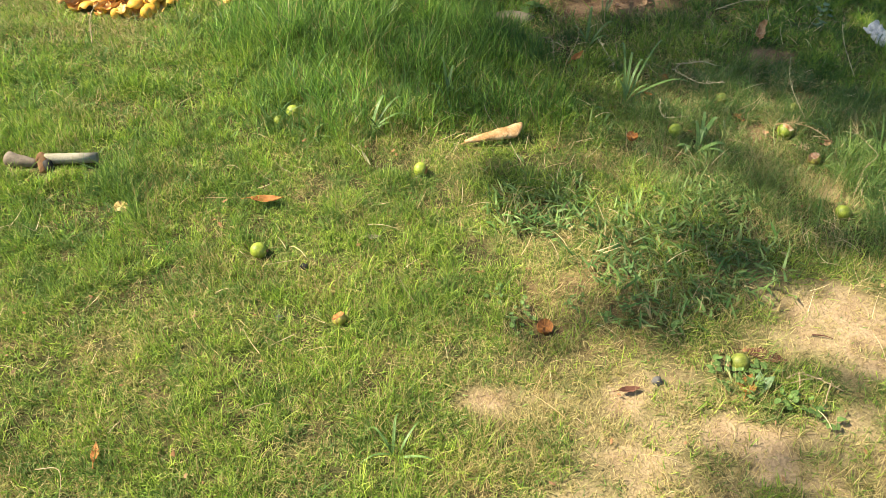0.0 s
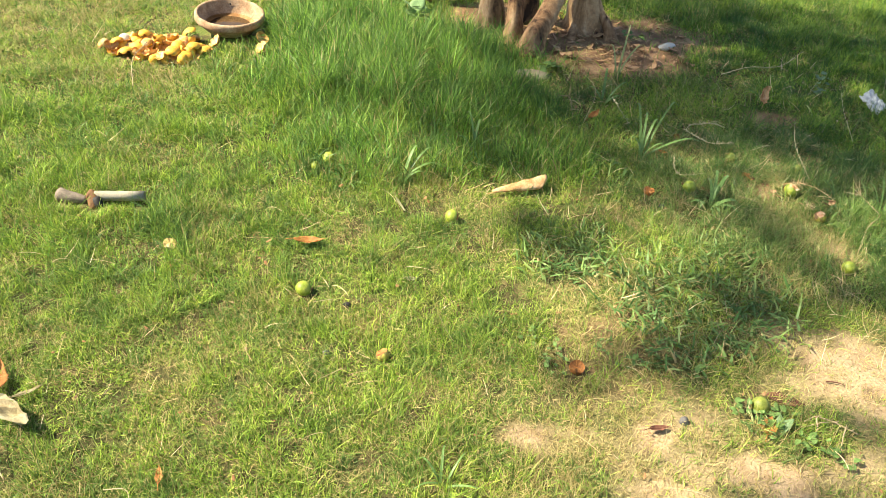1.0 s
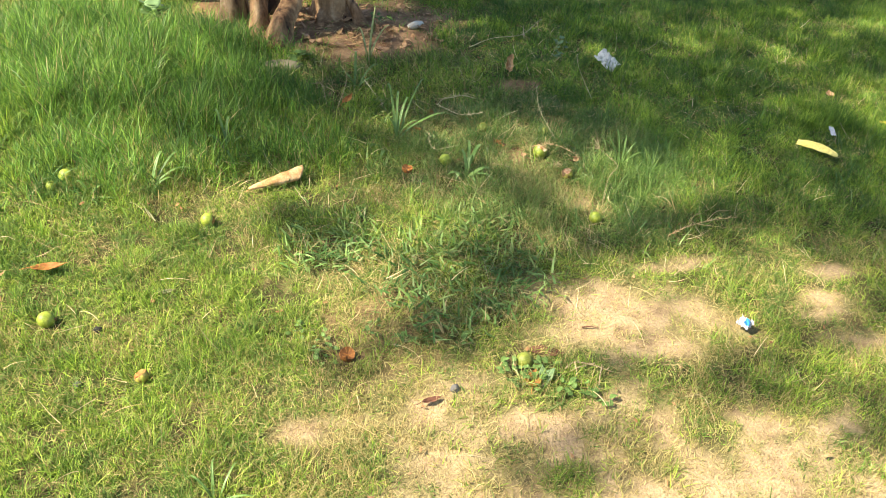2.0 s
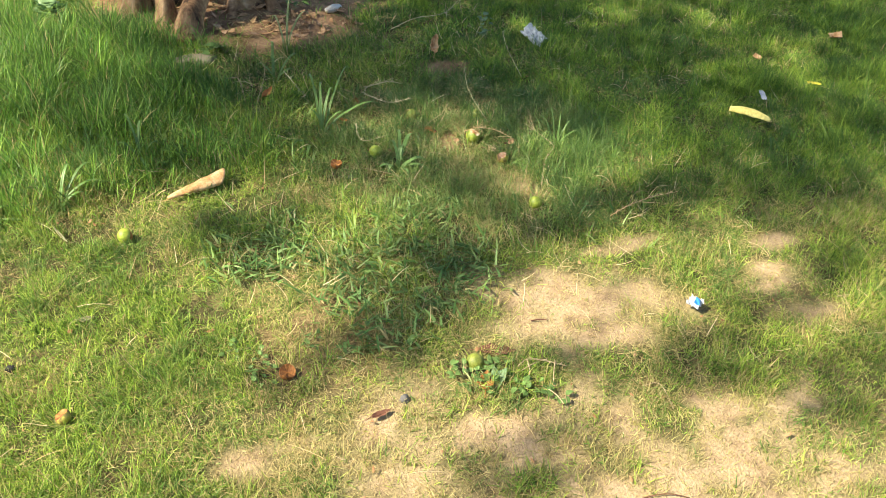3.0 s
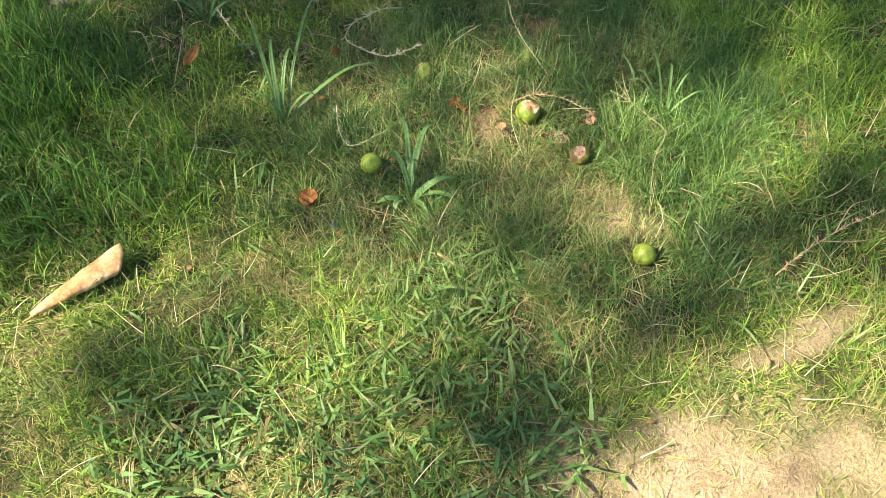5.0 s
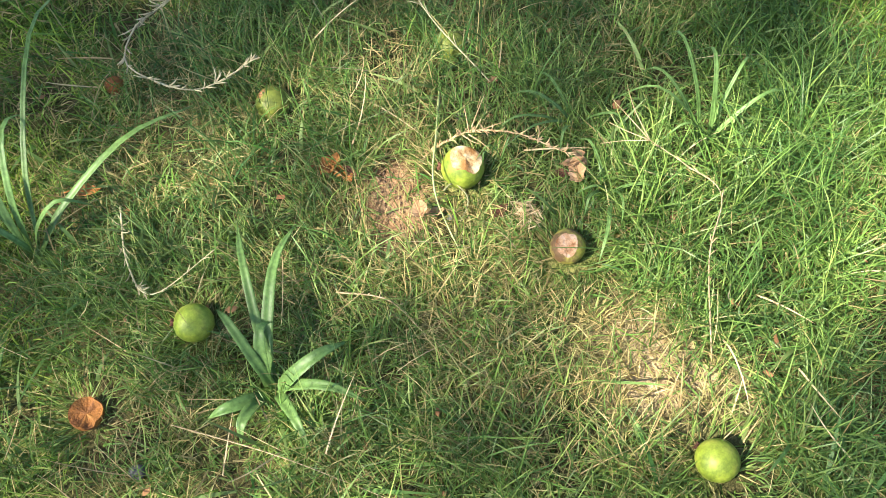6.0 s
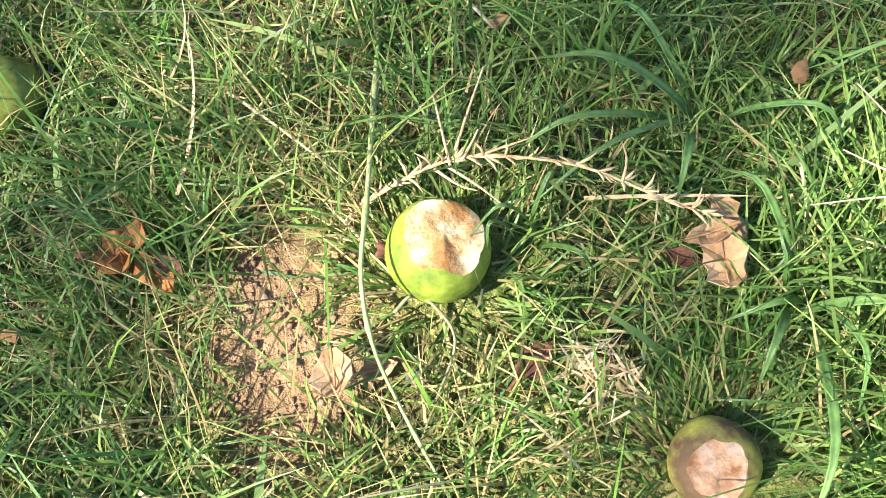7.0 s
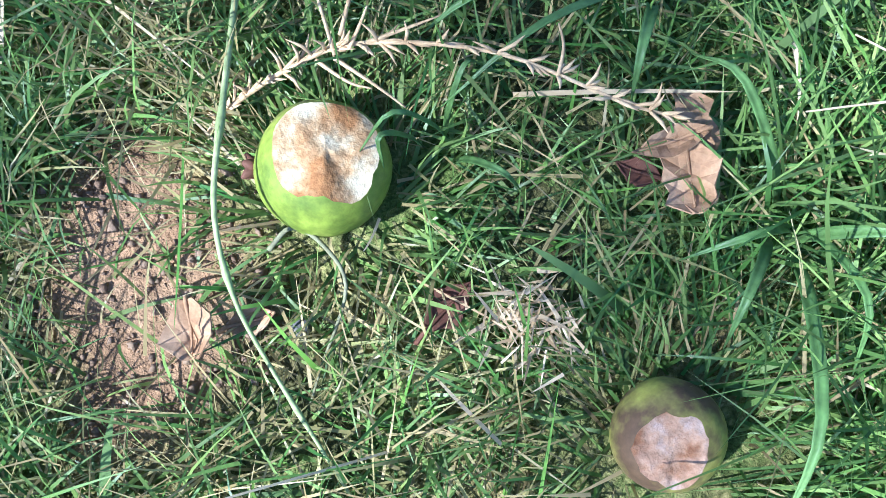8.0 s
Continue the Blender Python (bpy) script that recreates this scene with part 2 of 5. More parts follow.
STRAW = surface("dry_straw", [(0.3, (0.46, 0.33, 0.17)), (0.6, (0.64, 0.50, 0.30)), (0.8, (0.70, 0.58, 0.38))], 30, 0.7, 0.25, 200, 0.3, 0.001)
GREY_STRAW = surface("bleached_stem", [(0.3, (0.48, 0.41, 0.24)), (0.6, (0.66, 0.57, 0.34)), (0.8, (0.74, 0.65, 0.42))], 30, 0.7, 0.25, 200, 0.3, 0.001, gain=0.82)
SEED = surface("tan_seed_straw", [(0.3, (0.48, 0.31, 0.15)), (0.6, (0.68, 0.48, 0.26)), (0.8, (0.74, 0.57, 0.36))], 60, 0.75, 0.2, 300, 0.3, 0.0006, gain=0.98)
STEM_G = surface("green_stem", [(0.3, (0.24, 0.30, 0.10)), (0.6, (0.38, 0.42, 0.17)), (0.8, (0.52, 0.52, 0.27))], 25, 0.5, 0.35, 200, 0.3, 0.0006, 0.2, gain=1.0)
BROAD = surface("broad_green_blade", [(0.3, (0.11, 0.20, 0.05)), (0.6, (0.18, 0.30, 0.08)), (0.8, (0.26, 0.38, 0.12))], 20, 0.45, 0.45, 160, 0.3, 0.0006, 0.35, gain=1.05)
WEED = surface("weed_leaf", [(0.3, (0.10, 0.18, 0.045)), (0.6, (0.17, 0.28, 0.075)), (0.8, (0.26, 0.37, 0.13))], 40, 0.6, 0.25, 200, 0.3, 0.0006, 0.35, gain=1.0)
WEED_P = surface("pale_weed_leaf", [(0.3, (0.22, 0.36, 0.15)), (0.6, (0.30, 0.46, 0.20)), (0.8, (0.36, 0.52, 0.25))], 30, 0.45, 0.4, 200, 0.3, 0.0006, 0.3)
CROWN = surface("tree_leaf", [(0.3, (0.04, 0.09, 0.02)), (0.7, (0.08, 0.15, 0.035))], 12, 0.5, 0.4, 80, 0.2, 0.001, 0.2)
STONE = surface("grey_stone", [(0.3, (0.20, 0.19, 0.18)), (0.6, (0.32, 0.30, 0.28)), (0.8, (0.42, 0.40, 0.37))], 40, 0.85, 0.25, 260, 0.6, 0.001, gain=0.42)
SANDSTONE = surface("pale_flat_stone", [(0.3, (0.26, 0.22, 0.14)), (0.6, (0.38, 0.33, 0.22)), (0.8, (0.46, 0.41, 0.29))], 18, 0.9, 0.2, 160, 0.7, 0.002, gain=0.6)
CLAY = surface("weathered_clay", [(0.3, (0.27, 0.155, 0.08)), (0.5, (0.46, 0.30, 0.175)), (0.7, (0.60, 0.45, 0.29))], 20, 0.85, 0.25, 150, 0.5, 0.001, gain=0.74)
MUD = surface("wet_mud", [(0.3, (0.07, 0.045, 0.02)), (0.7, (0.14, 0.09, 0.04))], 30, 0.6, 0.3, 150, 0.3, 0.001)
PIPE = surface("weathered_grey_pipe", [(0.3, (0.36, 0.32, 0.22)), (0.5, (0.52, 0.47, 0.34)), (0.75, (0.60, 0.56, 0.44))], 34, 0.75, 0.2, 260, 0.4, 0.0008, gain=0.5)
MUDDY = surface("mud_caked_pipe", [(0.3, (0.20, 0.16, 0.12)), (0.55, (0.32, 0.26, 0.20)), (0.8, (0.42, 0.36, 0.28))], 40, 0.9, 0.2, 220, 0.6, 0.001, gain=0.55)
RUST = surface("rusty_joint", [(0.3, (0.16, 0.075, 0.03)), (0.6, (0.32, 0.17, 0.07)), (0.8, (0.42, 0.26, 0.13))], 60, 0.85, 0.3, 250, 0.7, 0.001)
BLACK = surface("near_black", [(0.3, (0.015, 0.014, 0.012)), (0.7, (0.035, 0.03, 0.026))], 40, 0.7, 0.3, 200, 0.3, 0.001)
TAN = surface("tan_rolled_leaf", [(0.34, (0.36, 0.19, 0.07)), (0.5, (0.56, 0.32, 0.14)), (0.68, (0.68, 0.46, 0.25))], 30, 0.75, 0.25, 180, 0.6, 0.001, 0.15, gain=0.98)
BANANA = surface("yellow_peel", [(0.3, (0.66, 0.52, 0.12)), (0.55, (0.80, 0.68, 0.20)), (0.8, (0.84, 0.76, 0.34))], 14, 0.6, 0.3, 120, 0.3, 0.001, gain=1.0)
WEATHERED = surface("weathered_leaf", [(0.3, (0.20, 0.19, 0.10)), (0.6, (0.32, 0.31, 0.17)), (0.8, (0.42, 0.40, 0.25))], 40, 0.8, 0.2, 200, 0.4, 0.001, 0.15, gain=0.9)
WHITE = surface("white_wrapper", [(0.3, (0.66, 0.68, 0.70)), (0.7, (0.82, 0.83, 0.84))], 40, 0.35, 0.5, 200, 0.3, 0.001, 0.1)
SILVER = surface("grey_foil", [(0.3, (0.42, 0.44, 0.43)), (0.45, (0.68, 0.70, 0.68)), (0.7, (0.9, 0.92, 0.90))], 45, 0.3, 0.6, 160, 0.8, 0.003)
BLUE = surface("blue_print", [(0.3, (0.02, 0.20, 0.62)), (0.7, (0.05, 0.36, 0.78))], 40, 0.4, 0.5, 200, 0.3, 0.001)
YELLOW = surface("yellow_scrap", [(0.3, (0.74, 0.60, 0.03)), (0.7, (0.82, 0.72, 0.08))], 30, 0.5, 0.4, 200, 0.3, 0.001)


def bark_material():
    m, nt, b = material("smooth_flaking_bark", 0.85, 0.25)
    n1, n2 = noise_tex(nt, 13.0, 6.0, 0.62, 0.6), noise_tex(nt, 60.0, 4.0)
    tall = node(nt, "ShaderNodeMapping", Scale=(1.0, 1.0, 0.22))
    nt.links.new(n1.inputs["Vector"].links[0].from_socket, tall.inputs["Vector"])
    nt.links.new(tall.outputs[0], n1.inputs["Vector"])
    col = ramp(nt, n1.outputs["Fac"], [(0.36, (0.035, 0.02, 0.012)), (0.44, (0.17, 0.092, 0.045)), (0.56, (0.34, 0.205, 0.105)), (0.70, (0.50, 0.35, 0.21))])
    tone = ramp(nt, n2.outputs["Fac"], [(0.3, (0.6, 0.6, 0.6)), (0.7, (1.15, 1.15, 1.15))])
    nt.links.new(mix(nt, 0.8, col, tone, "MULTIPLY"), b.inputs["Base Color"])
    bump(nt, b, n1.outputs["Fac"], 0.6, 0.02)
    return m


BARK = bark_material()


def water_material():
    m, nt, b = material("still_water", 0.04, 0.5)
    b.inputs["Base Color"].default_value = (0.55, 0.42, 0.25, 1)
    b.inputs["Transmission Weight"].default_value = 1.0
    b.inputs["IOR"].default_value = 1.33
    return m


WATER = water_material()


# ---- mesh helpers ----
def numpy_mesh(name, verts, faces, mat, floats=()):
    """One mesh from arrays of vertices and of equal-sized or mixed faces (a list of index arrays)."""
    me = bpy.data.meshes.new(name)
    me.vertices.add(len(verts))
    me.vertices.foreach_set("co", np.ascontiguousarray(verts, np.float32).ravel())
    loops = np.concatenate([f.ravel() for f in faces]).astype(np.int32)
    sizes = np.concatenate([np.full(len(f), f.shape[1]) for f in faces])
    me.loops.add(len(loops))
    me.loops.foreach_set("vertex_index", loops)
    me.polygons.add(len(sizes))
    me.polygons.foreach_set("loop_start", np.r_[0, np.cumsum(sizes)[:-1]].astype(np.int32))
    me.update(calc_edges=True)
    for key, values in floats:
        me.attributes.new(key, "FLOAT", "POINT").data.foreach_set("value", np.asarray(values, np.float32))
    me.polygons.foreach_set("use_smooth", np.ones(len(sizes), bool))
    me.materials.append(mat)
    return new(name, me)


def part(name, bm, mat, parent=None, label="", thick=0.0):
    me = bpy.data.meshes.new(name)
    bm.normal_update()
    bm.to_mesh(me)
    bm.free()
    for p in me.polygons:
        p.use_smooth = True
    me.materials.append(mat)
    ob = new(name, me)
    ob.parent = parent
    if thick:
        mod = ob.modifiers.new("thickness", "SOLIDIFY")
        mod.thickness, mod.offset = thick, 0.0
    if label:
        ob["label"] = label
    return ob


def grid_mesh(rows):
    """A bmesh sheet through rows of points."""
    bm = bmesh.new()
    vs = [[bm.verts.new(p) for p in row] for row in rows]
    for a, b in zip(vs, vs[1:]):
        for k in range(len(a) - 1):
            bm.faces.new((a[k], a[k + 1], b[k + 1], b[k]))
    return bm


def spline(points, n):
    """n points on a smooth curve through the given ones."""
    pts = [Vector(p) for p in points]
    pts = [2 * pts[0] - pts[1], *pts, 2 * pts[-1] - pts[-2]]
    out = []
    for k in range(n):
        u = k / (n - 1) * (len(pts) - 3)
        i = min(int(u), len(pts) - 4)
        t = u - i
        a, b, c, d = pts[i:i + 4]
        out.append(0.5 * (2 * b + (c - a) * t + (2 * a - 5 * b + 4 * c - d) * t * t + (3 * b - a - 3 * c + d) * t ** 3))
    return out


def tube(bm, path, radii, sides=6, wob=0.0, freq=8.0, flat=1.0):
    """Adds a closed tube along a path."""
    rings = []
    side = Vector((0, 0, 1)) if abs((path[1] - path[0]).normalized().z) < 0.9 else Vector((1, 0, 0))
    for k, p in enumerate(path):
        way = (path[min(k + 1, len(path) - 1)] - path[max(k - 1, 0)]).normalized()
        u = way.cross(side).normalized()
        v = u.cross(way)
        ring = []
        for s in range(sides):
            a = 2 * math.pi * s / sides
            d = u * math.cos(a) + v * math.sin(a) * flat
            r = radii[k] * (1 + wob * noise.noise(p * freq + d * 1.3))
            ring.append(bm.verts.new(p + d * r))
        rings.append(ring)
    for a, b in zip(rings, rings[1:]):
        for s in range(sides):
            bm.faces.new((a[s], a[(s + 1) % sides], b[(s + 1) % sides], b[s]))
    bm.faces.new(rings[0][::-1])
    bm.faces.new(rings[-1])
    return bm


def thing(name, label, category, at, group=""):
    ob = new(name)
    ob.empty_display_size = 0.02
    ob.location = at
    return tagged(ob, label, category, group)


# ---- ground ----
def spread(lo, hi, cell, far):
    near = np.arange(lo, hi + cell / 2, cell)
    out = np.cumsum(cell * 1.22 ** np.arange(1, 60))
    out = out[out < far]
    return np.r_[lo - out[::-1], near, hi + out]


def build_ground():
    xs, ys = spread(-1.9, 5.4, 0.03, 600), spread(0.8, 5.6, 0.03, 600)
    gx, gy = np.meshgrid(xs, ys)
    x, y = gx.ravel(), gy.ravel()
    v = np.c_[x, y, ground_height(x, y)]
    idx = np.arange(len(v)).reshape(gx.shape)
    quads = np.stack([idx[:-1, :-1], idx[:-1, 1:], idx[1:, 1:], idx[1:, :-1]], -1).reshape(-1, 4)
    # The last field darkens the ground between tufts: painted shade.
    ob = numpy_mesh("ground", v, [quads], GROUND, [("sand", sand_field(x, y)), ("soil", soil_field(x, y)), ("far", 1 - seen(x, y)),
                                                           ("tuft_gap", 0.85 * (1 - step(value_noise(x, y, 0.055, 21), 0.22, 0.50)) * (1 - sand_field(x, y)))])
    tagged(ob, "earth under the lawn with dry sandy patches and bare soil", "ground", kind="structure")


build_ground()

# ---- where loose things lie: x, y, radius kept free of blades ----
CLEAR = [(0.074, 2.325, 0.022), (0.536, 2.745, 0.024), (1.437, 3.000, 0.022), (1.842, 2.524, 0.022), (1.321, 1.905, 0.022),
         (1.672, 3.238, 0.016), (1.930, 3.180, 0.015), (0.098, 3.070, 0.022), (1.823, 2.987, 0.027), (1.868, 2.815, 0.023),
         (0.312, 2.068, 0.018), (0.846, 2.034, 0.020), (1.279, 2.975, 0.018), (-0.354, 2.522, 0.014), (1.745, 2.965, 0.012),
         (1.936, 2.902, 0.014), (1.690, 3.080, 0.012), (-0.45, 4.27, 0.16), (2.047, 1.89, 0.03), (-0.60, 2.742, 0.022), (-0.55, 2.742, 0.018), (-0.50, 2.742, 0.018),
         (-0.275, 4.100, 0.045), (-0.275, 4.000, 0.045), (-0.80, 3.98, 0.12), (-0.64, 3.98, 0.12), (-0.635, 2.705, 0.026), (-0.70, 2.735, 0.022), (-0.745, 2.738, 0.022), (0.91, 3.925, 0.02), (0.99, 3.925, 0.02)]


def tall_field(x, y):
    v = np.maximum(oval(x, y, 0.33, 4.05, 0.58, 0.72, 0, 0.5, 0.35, 0.3), 0.75 * oval(x, y, 0.62, 3.62, 0.36, 0.36, 0, 0.5, 0.35, 0.3))
    v = np.maximum(v, 0.5 * oval(x, y, 0.3, 3.2, 0.42, 0.24, 0, 0.5, 0.35, 0.3))
    v = np.maximum(v, 0.45 * oval(x, y, 0.78, 3.22, 0.34, 0.2, 0, 0.5, 0.35, 0.3))
    return v * (1 - step(y, 4.10, 4.32) * step(x, 0.30, 0.45))


def medium_field(x, y):
    left = 0.65 * step(-x + 0.25 * value_noise(x, y, 0.35, 11), -0.15, 0.35) * step(y, 2.1, 2.6) * (1 - 0.7 * step(y, 3.3, 3.8))
    right = step(x + 0.5 * value_noise(x, y, 0.3, 12), 2.0, 2.6) * step(y, 2.1, 2.6)
    back = 0.7 * step(y, 3.0, 3.6) * (0.25 + 0.75 * step(x, -0.3, 0.1))
    return np.clip(np.maximum(left, right) + back, 0, 1)


def scatter(rng, density, box, keep, wide=False):
    """Random places in a box, thinned by a field."""
    n = int(density * (box[1] - box[0]) * (box[3] - box[2]))
    x, y = rng.uniform(box[0], box[1], n), rng.uniform(box[2], box[3], n)
    inside = seen(x, y) > 0.01
    if not wide:
        x, y = x[inside], y[inside]
    ok = rng.rand(len(x)) < keep(x, y)
    return x[ok], y[ok]


def blades(name, rng, x, y, length, width, tilt, curl, dry, mat, segments, lift=0.0, azimuth=None):
    """One mesh of grass blades: each a tapering, curling strip of its own."""
    n = len(x)
    az = rng.uniform(0, 2 * np.pi, n) if azimuth is None else azimuth
    length = length.copy()
    for cx, cy, r in CLEAR:
        near = np.flatnonzero((np.abs(x - cx) < r + 0.04) & (np.abs(y - cy) < r + 0.04))
        d = np.hypot(x[near] - cx, y[near] - cy)
        if r > 0.017:
            ring = d < r + 0.035
            near, d = near[ring], d[ring]
            az[near] = np.arctan2(y[near] - cy, x[near] - cx) + rng.uniform(-1.1, 1.1, len(near))
            length[near] = np.minimum(length[near], 0.028 + 0.8 * np.maximum(d - r, 0))
        length[near[d < r]] = 0.001
    ok = length > 0.002
    lift = (lift + np.zeros(n))[ok]
    x, y, az, length = x[ok], y[ok], az[ok], length[ok]
    width, tilt, curl, dry = width[ok], tilt[ok], curl[ok], dry[ok]
    n = len(x)
    close = 1 - step(np.hypot(x - 1.80, y - 2.93), 0.25, 0.7)
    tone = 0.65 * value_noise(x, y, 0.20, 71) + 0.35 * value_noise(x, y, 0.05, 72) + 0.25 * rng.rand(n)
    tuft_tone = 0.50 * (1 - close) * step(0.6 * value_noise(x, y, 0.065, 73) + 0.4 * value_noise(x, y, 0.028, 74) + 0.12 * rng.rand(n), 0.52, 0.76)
    # Blades duller near the bitten fruit and at the shaded right: shade as colour.
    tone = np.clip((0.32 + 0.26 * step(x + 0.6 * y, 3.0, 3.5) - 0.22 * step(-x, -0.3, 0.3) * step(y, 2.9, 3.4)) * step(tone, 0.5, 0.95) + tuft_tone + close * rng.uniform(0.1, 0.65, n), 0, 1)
    ground = ground_height(x, y)
    d = np.c_[np.cos(az), np.sin(az), np.zeros(n)]
    twist = rng.uniform(-0.9, 0.9, n)
    p = np.c_[x, y, ground + lift]
    angle = tilt.copy()
    rows, up = [], np.array([0, 0, 1.0])
    for k in range(segments + 1):
        s = k / segments
        if k < segments:
            w = 0.5 * width * (1 - 0.75 * s ** 1.7)
            tw = twist + s * 0.6
            flat = np.c_[-np.sin(az), np.cos(az), np.zeros(n)]
            norm = np.cos(angle)[:, None] * d - np.sin(angle)[:, None] * up
            side = np.cos(tw)[:, None] * flat + np.sin(tw)[:, None] * norm
            rows += [p - side * w[:, None], p + side * w[:, None]]
        else:
            rows.append(p.copy())
        p = p + (length / segments)[:, None] * (np.sin(angle)[:, None] * d + np.cos(angle)[:, None] * up)
        p[:, 2] = np.maximum(p[:, 2], ground + 0.003)
        angle = angle + curl / segments
    verts = np.stack(rows, 1)
    per = verts.shape[1]
    base = (np.arange(n) * per)[:, None]
    quads = np.concatenate([base + np.array([2 * k, 2 * k + 1, 2 * k + 3, 2 * k + 2]) for k in range(segments - 1)])
    tris = base + np.array([2 * segments - 2, 2 * segments - 1, 2 * segments])
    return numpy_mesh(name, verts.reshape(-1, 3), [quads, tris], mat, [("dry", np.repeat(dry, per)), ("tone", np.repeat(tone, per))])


def lawn(name, label, seed, density, box, zone, segments, fine=1.0, mat=None):
    """Short mown blades over a zone of the lawn."""
    rng = np.random.RandomState(seed)

    def keep(x, y):
        k = seen(x, y) * zone(x, y)
        k = k * (1 - (0.82 - 0.26 * (near_spot(x, y) < 0.5)) * sand_field(x, y)) * (1 - (0.98 - 0.16 * (near_spot(x, y) < 0.5)) * soil_field(x, y))
        k = k * (0.34 + 0.20 * (near_spot(x, y) < 1.2) + 0.5 * step(value_noise(x, y, 0.055, 21), 0.22, 0.55))
        k = k * (1 - 0.5 * step(y, 2.9, 4.3))
        return k

    x, y = scatter(rng, density, box, keep)
    n = len(x)
    med, tall, sand = medium_field(x, y), tall_field(x, y), sand_field(x, y)
    patch = value_noise(x, y, 0.22, 31) * 0.6 + value_noise(x, y, 0.06, 32) * 0.4
    clump = (0.50 + 0.9 * value_noise(x, y, 0.055, 21)) * (0.45 + 1.1 * value_noise(x, y, 0.14, 22))
    length = (0.032 + 0.016 * med + 0.03 * tall) * (0.5 + rng.rand(n)) * clump * (1 - 0.55 * sand)
    spot = 1 - step(near_spot(x, y), 0.35, 1.1)
    length = np.where(rng.rand(n) < 0.08 + 0.25 * spot, length * 1.6, length)
    length = length + 0.022 * spot * rng.rand(n)
    width = (0.0014 + 0.0012 * rng.rand(n) + 0.0014 * spot * rng.rand(n) ** 4) * fine * (1 + 0.30 * np.clip(y - 2.6, 0, 2.5) * (1 - spot))
    tilt = np.abs(rng.normal(0.72, 0.45, n)) + 0.05
    tilt = tilt + 0.25 * step(-x, -0.2, 0.4) * step(y, 3.0, 3.5)
    width = width * (1 - 0.24 * spot)
    curl = rng.normal(0.70, 0.6, n) + spot * rng.normal(0.25, 0.7, n)
    share = np.clip(0.09 - 0.03 * spot + 0.45 * step(patch, 0.48, 0.70) * (1 - 0.6 * med) + 0.80 * sand - 0.12 * tall - 0.12 * step(x, 1.7, 2.2) * step(y, 2.3, 2.7) - 0.05 * step(-x, -0.4, 0.2) * step(y, 2.1, 2.4) + 0.12 * step(-y, -2.1, -1.7) + 0.06 * spot + 0.30 * step(-x, 0.1, 0.6) * step(y, 3.2, 3.8), 0.02, 0.94)
    dry = np.where(rng.rand(n) < share, rng.uniform(0.55, 1.0, n), rng.uniform(0.0, 0.20, n) * (1 - 0.5 * med))
    width = width * np.where(dry > 0.5, 0.72, 1.0)
    ob = blades(name, rng, x, y, length, width, tilt, curl, dry, mat or GRASS, segments)
    return tagged(ob, label, "grass", kind="stuff")


def near_spot(x, y):
    return np.hypot(x - 1.80, y - 2.93)


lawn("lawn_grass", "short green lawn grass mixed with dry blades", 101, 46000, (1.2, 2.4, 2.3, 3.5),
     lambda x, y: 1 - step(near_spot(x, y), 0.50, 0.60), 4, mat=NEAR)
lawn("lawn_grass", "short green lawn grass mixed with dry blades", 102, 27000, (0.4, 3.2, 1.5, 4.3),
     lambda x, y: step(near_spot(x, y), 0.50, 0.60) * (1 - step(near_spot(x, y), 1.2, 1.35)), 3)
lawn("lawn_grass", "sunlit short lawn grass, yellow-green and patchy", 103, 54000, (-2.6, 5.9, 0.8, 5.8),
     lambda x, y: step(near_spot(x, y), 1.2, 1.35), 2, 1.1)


def thatch():
    """Dead blades lying flat between the living ones."""
    rng = np.random.RandomState(111)

    def keep(x, y):
        close = 1 - step(near_spot(x, y), 0.9, 1.4)
        k = 0.10 + 0.04 * close + 0.35 * step(value_noise(x, y, 0.2, 41), 0.5, 0.8) + 0.45 * sand_field(x, y)
        return seen(x, y) * np.clip(k, 0, 1) * (1 - 0.45 * soil_field(x, y)) * (1 - 0.7 * tall_field(x, y))

    x, y = scatter(rng, 15000, (-2.3, 5.6, 1.0, 5.5), keep)
    n = len(x)
    sand = sand_field(x, y)
    length = rng.uniform(0.016, 0.048, n) * (1 - 0.62 * sand)
    ob = blades("dry_thatch", rng, x, y, length, rng.uniform(0.0008, 0.0017, n) * (1 + 0.3 * np.clip(y - 2.6, 0, 2)), np.where(sand > 0.4, rng.uniform(1.35, 1.62, n), rng.uniform(1.05, 1.55, n)), rng.normal(0.1, 0.35, n) * (1 - 0.6 * sand),
                rng.uniform(0.7, 1.0, n), GRASS, 2, lift=rng.uniform(0.002, 0.016, n) * (1 - 0.9 * sand))
    tagged(ob, "dead straw-coloured blades lying between the grass", "dry grass", kind="stuff")


thatch()


def outer_lawn():
    """The lawn going on round the walk, in sparser, coarser blades."""
    rng = np.random.RandomState(151)
    x, y = scatter(rng, 420, (-5.5, 8.5, -3.0, 9.0), lambda x, y: 1 - seen(x, y), wide=True)
    n = len(x)
    dry = np.where(rng.rand(n) < 0.28, 0.85, rng.uniform(0, 0.2, n))
    ob = blades("outer_lawn", rng, x, y, rng.uniform(0.04, 0.09, n), rng.uniform(0.007, 0.014, n), np.abs(rng.normal(0.5, 0.5, n)), rng.normal(0.8, 0.4, n), dry, GRASS, 2)
    tagged(ob, "green lawn grass going on past the walk", "grass", kind="stuff")


outer_lawn()


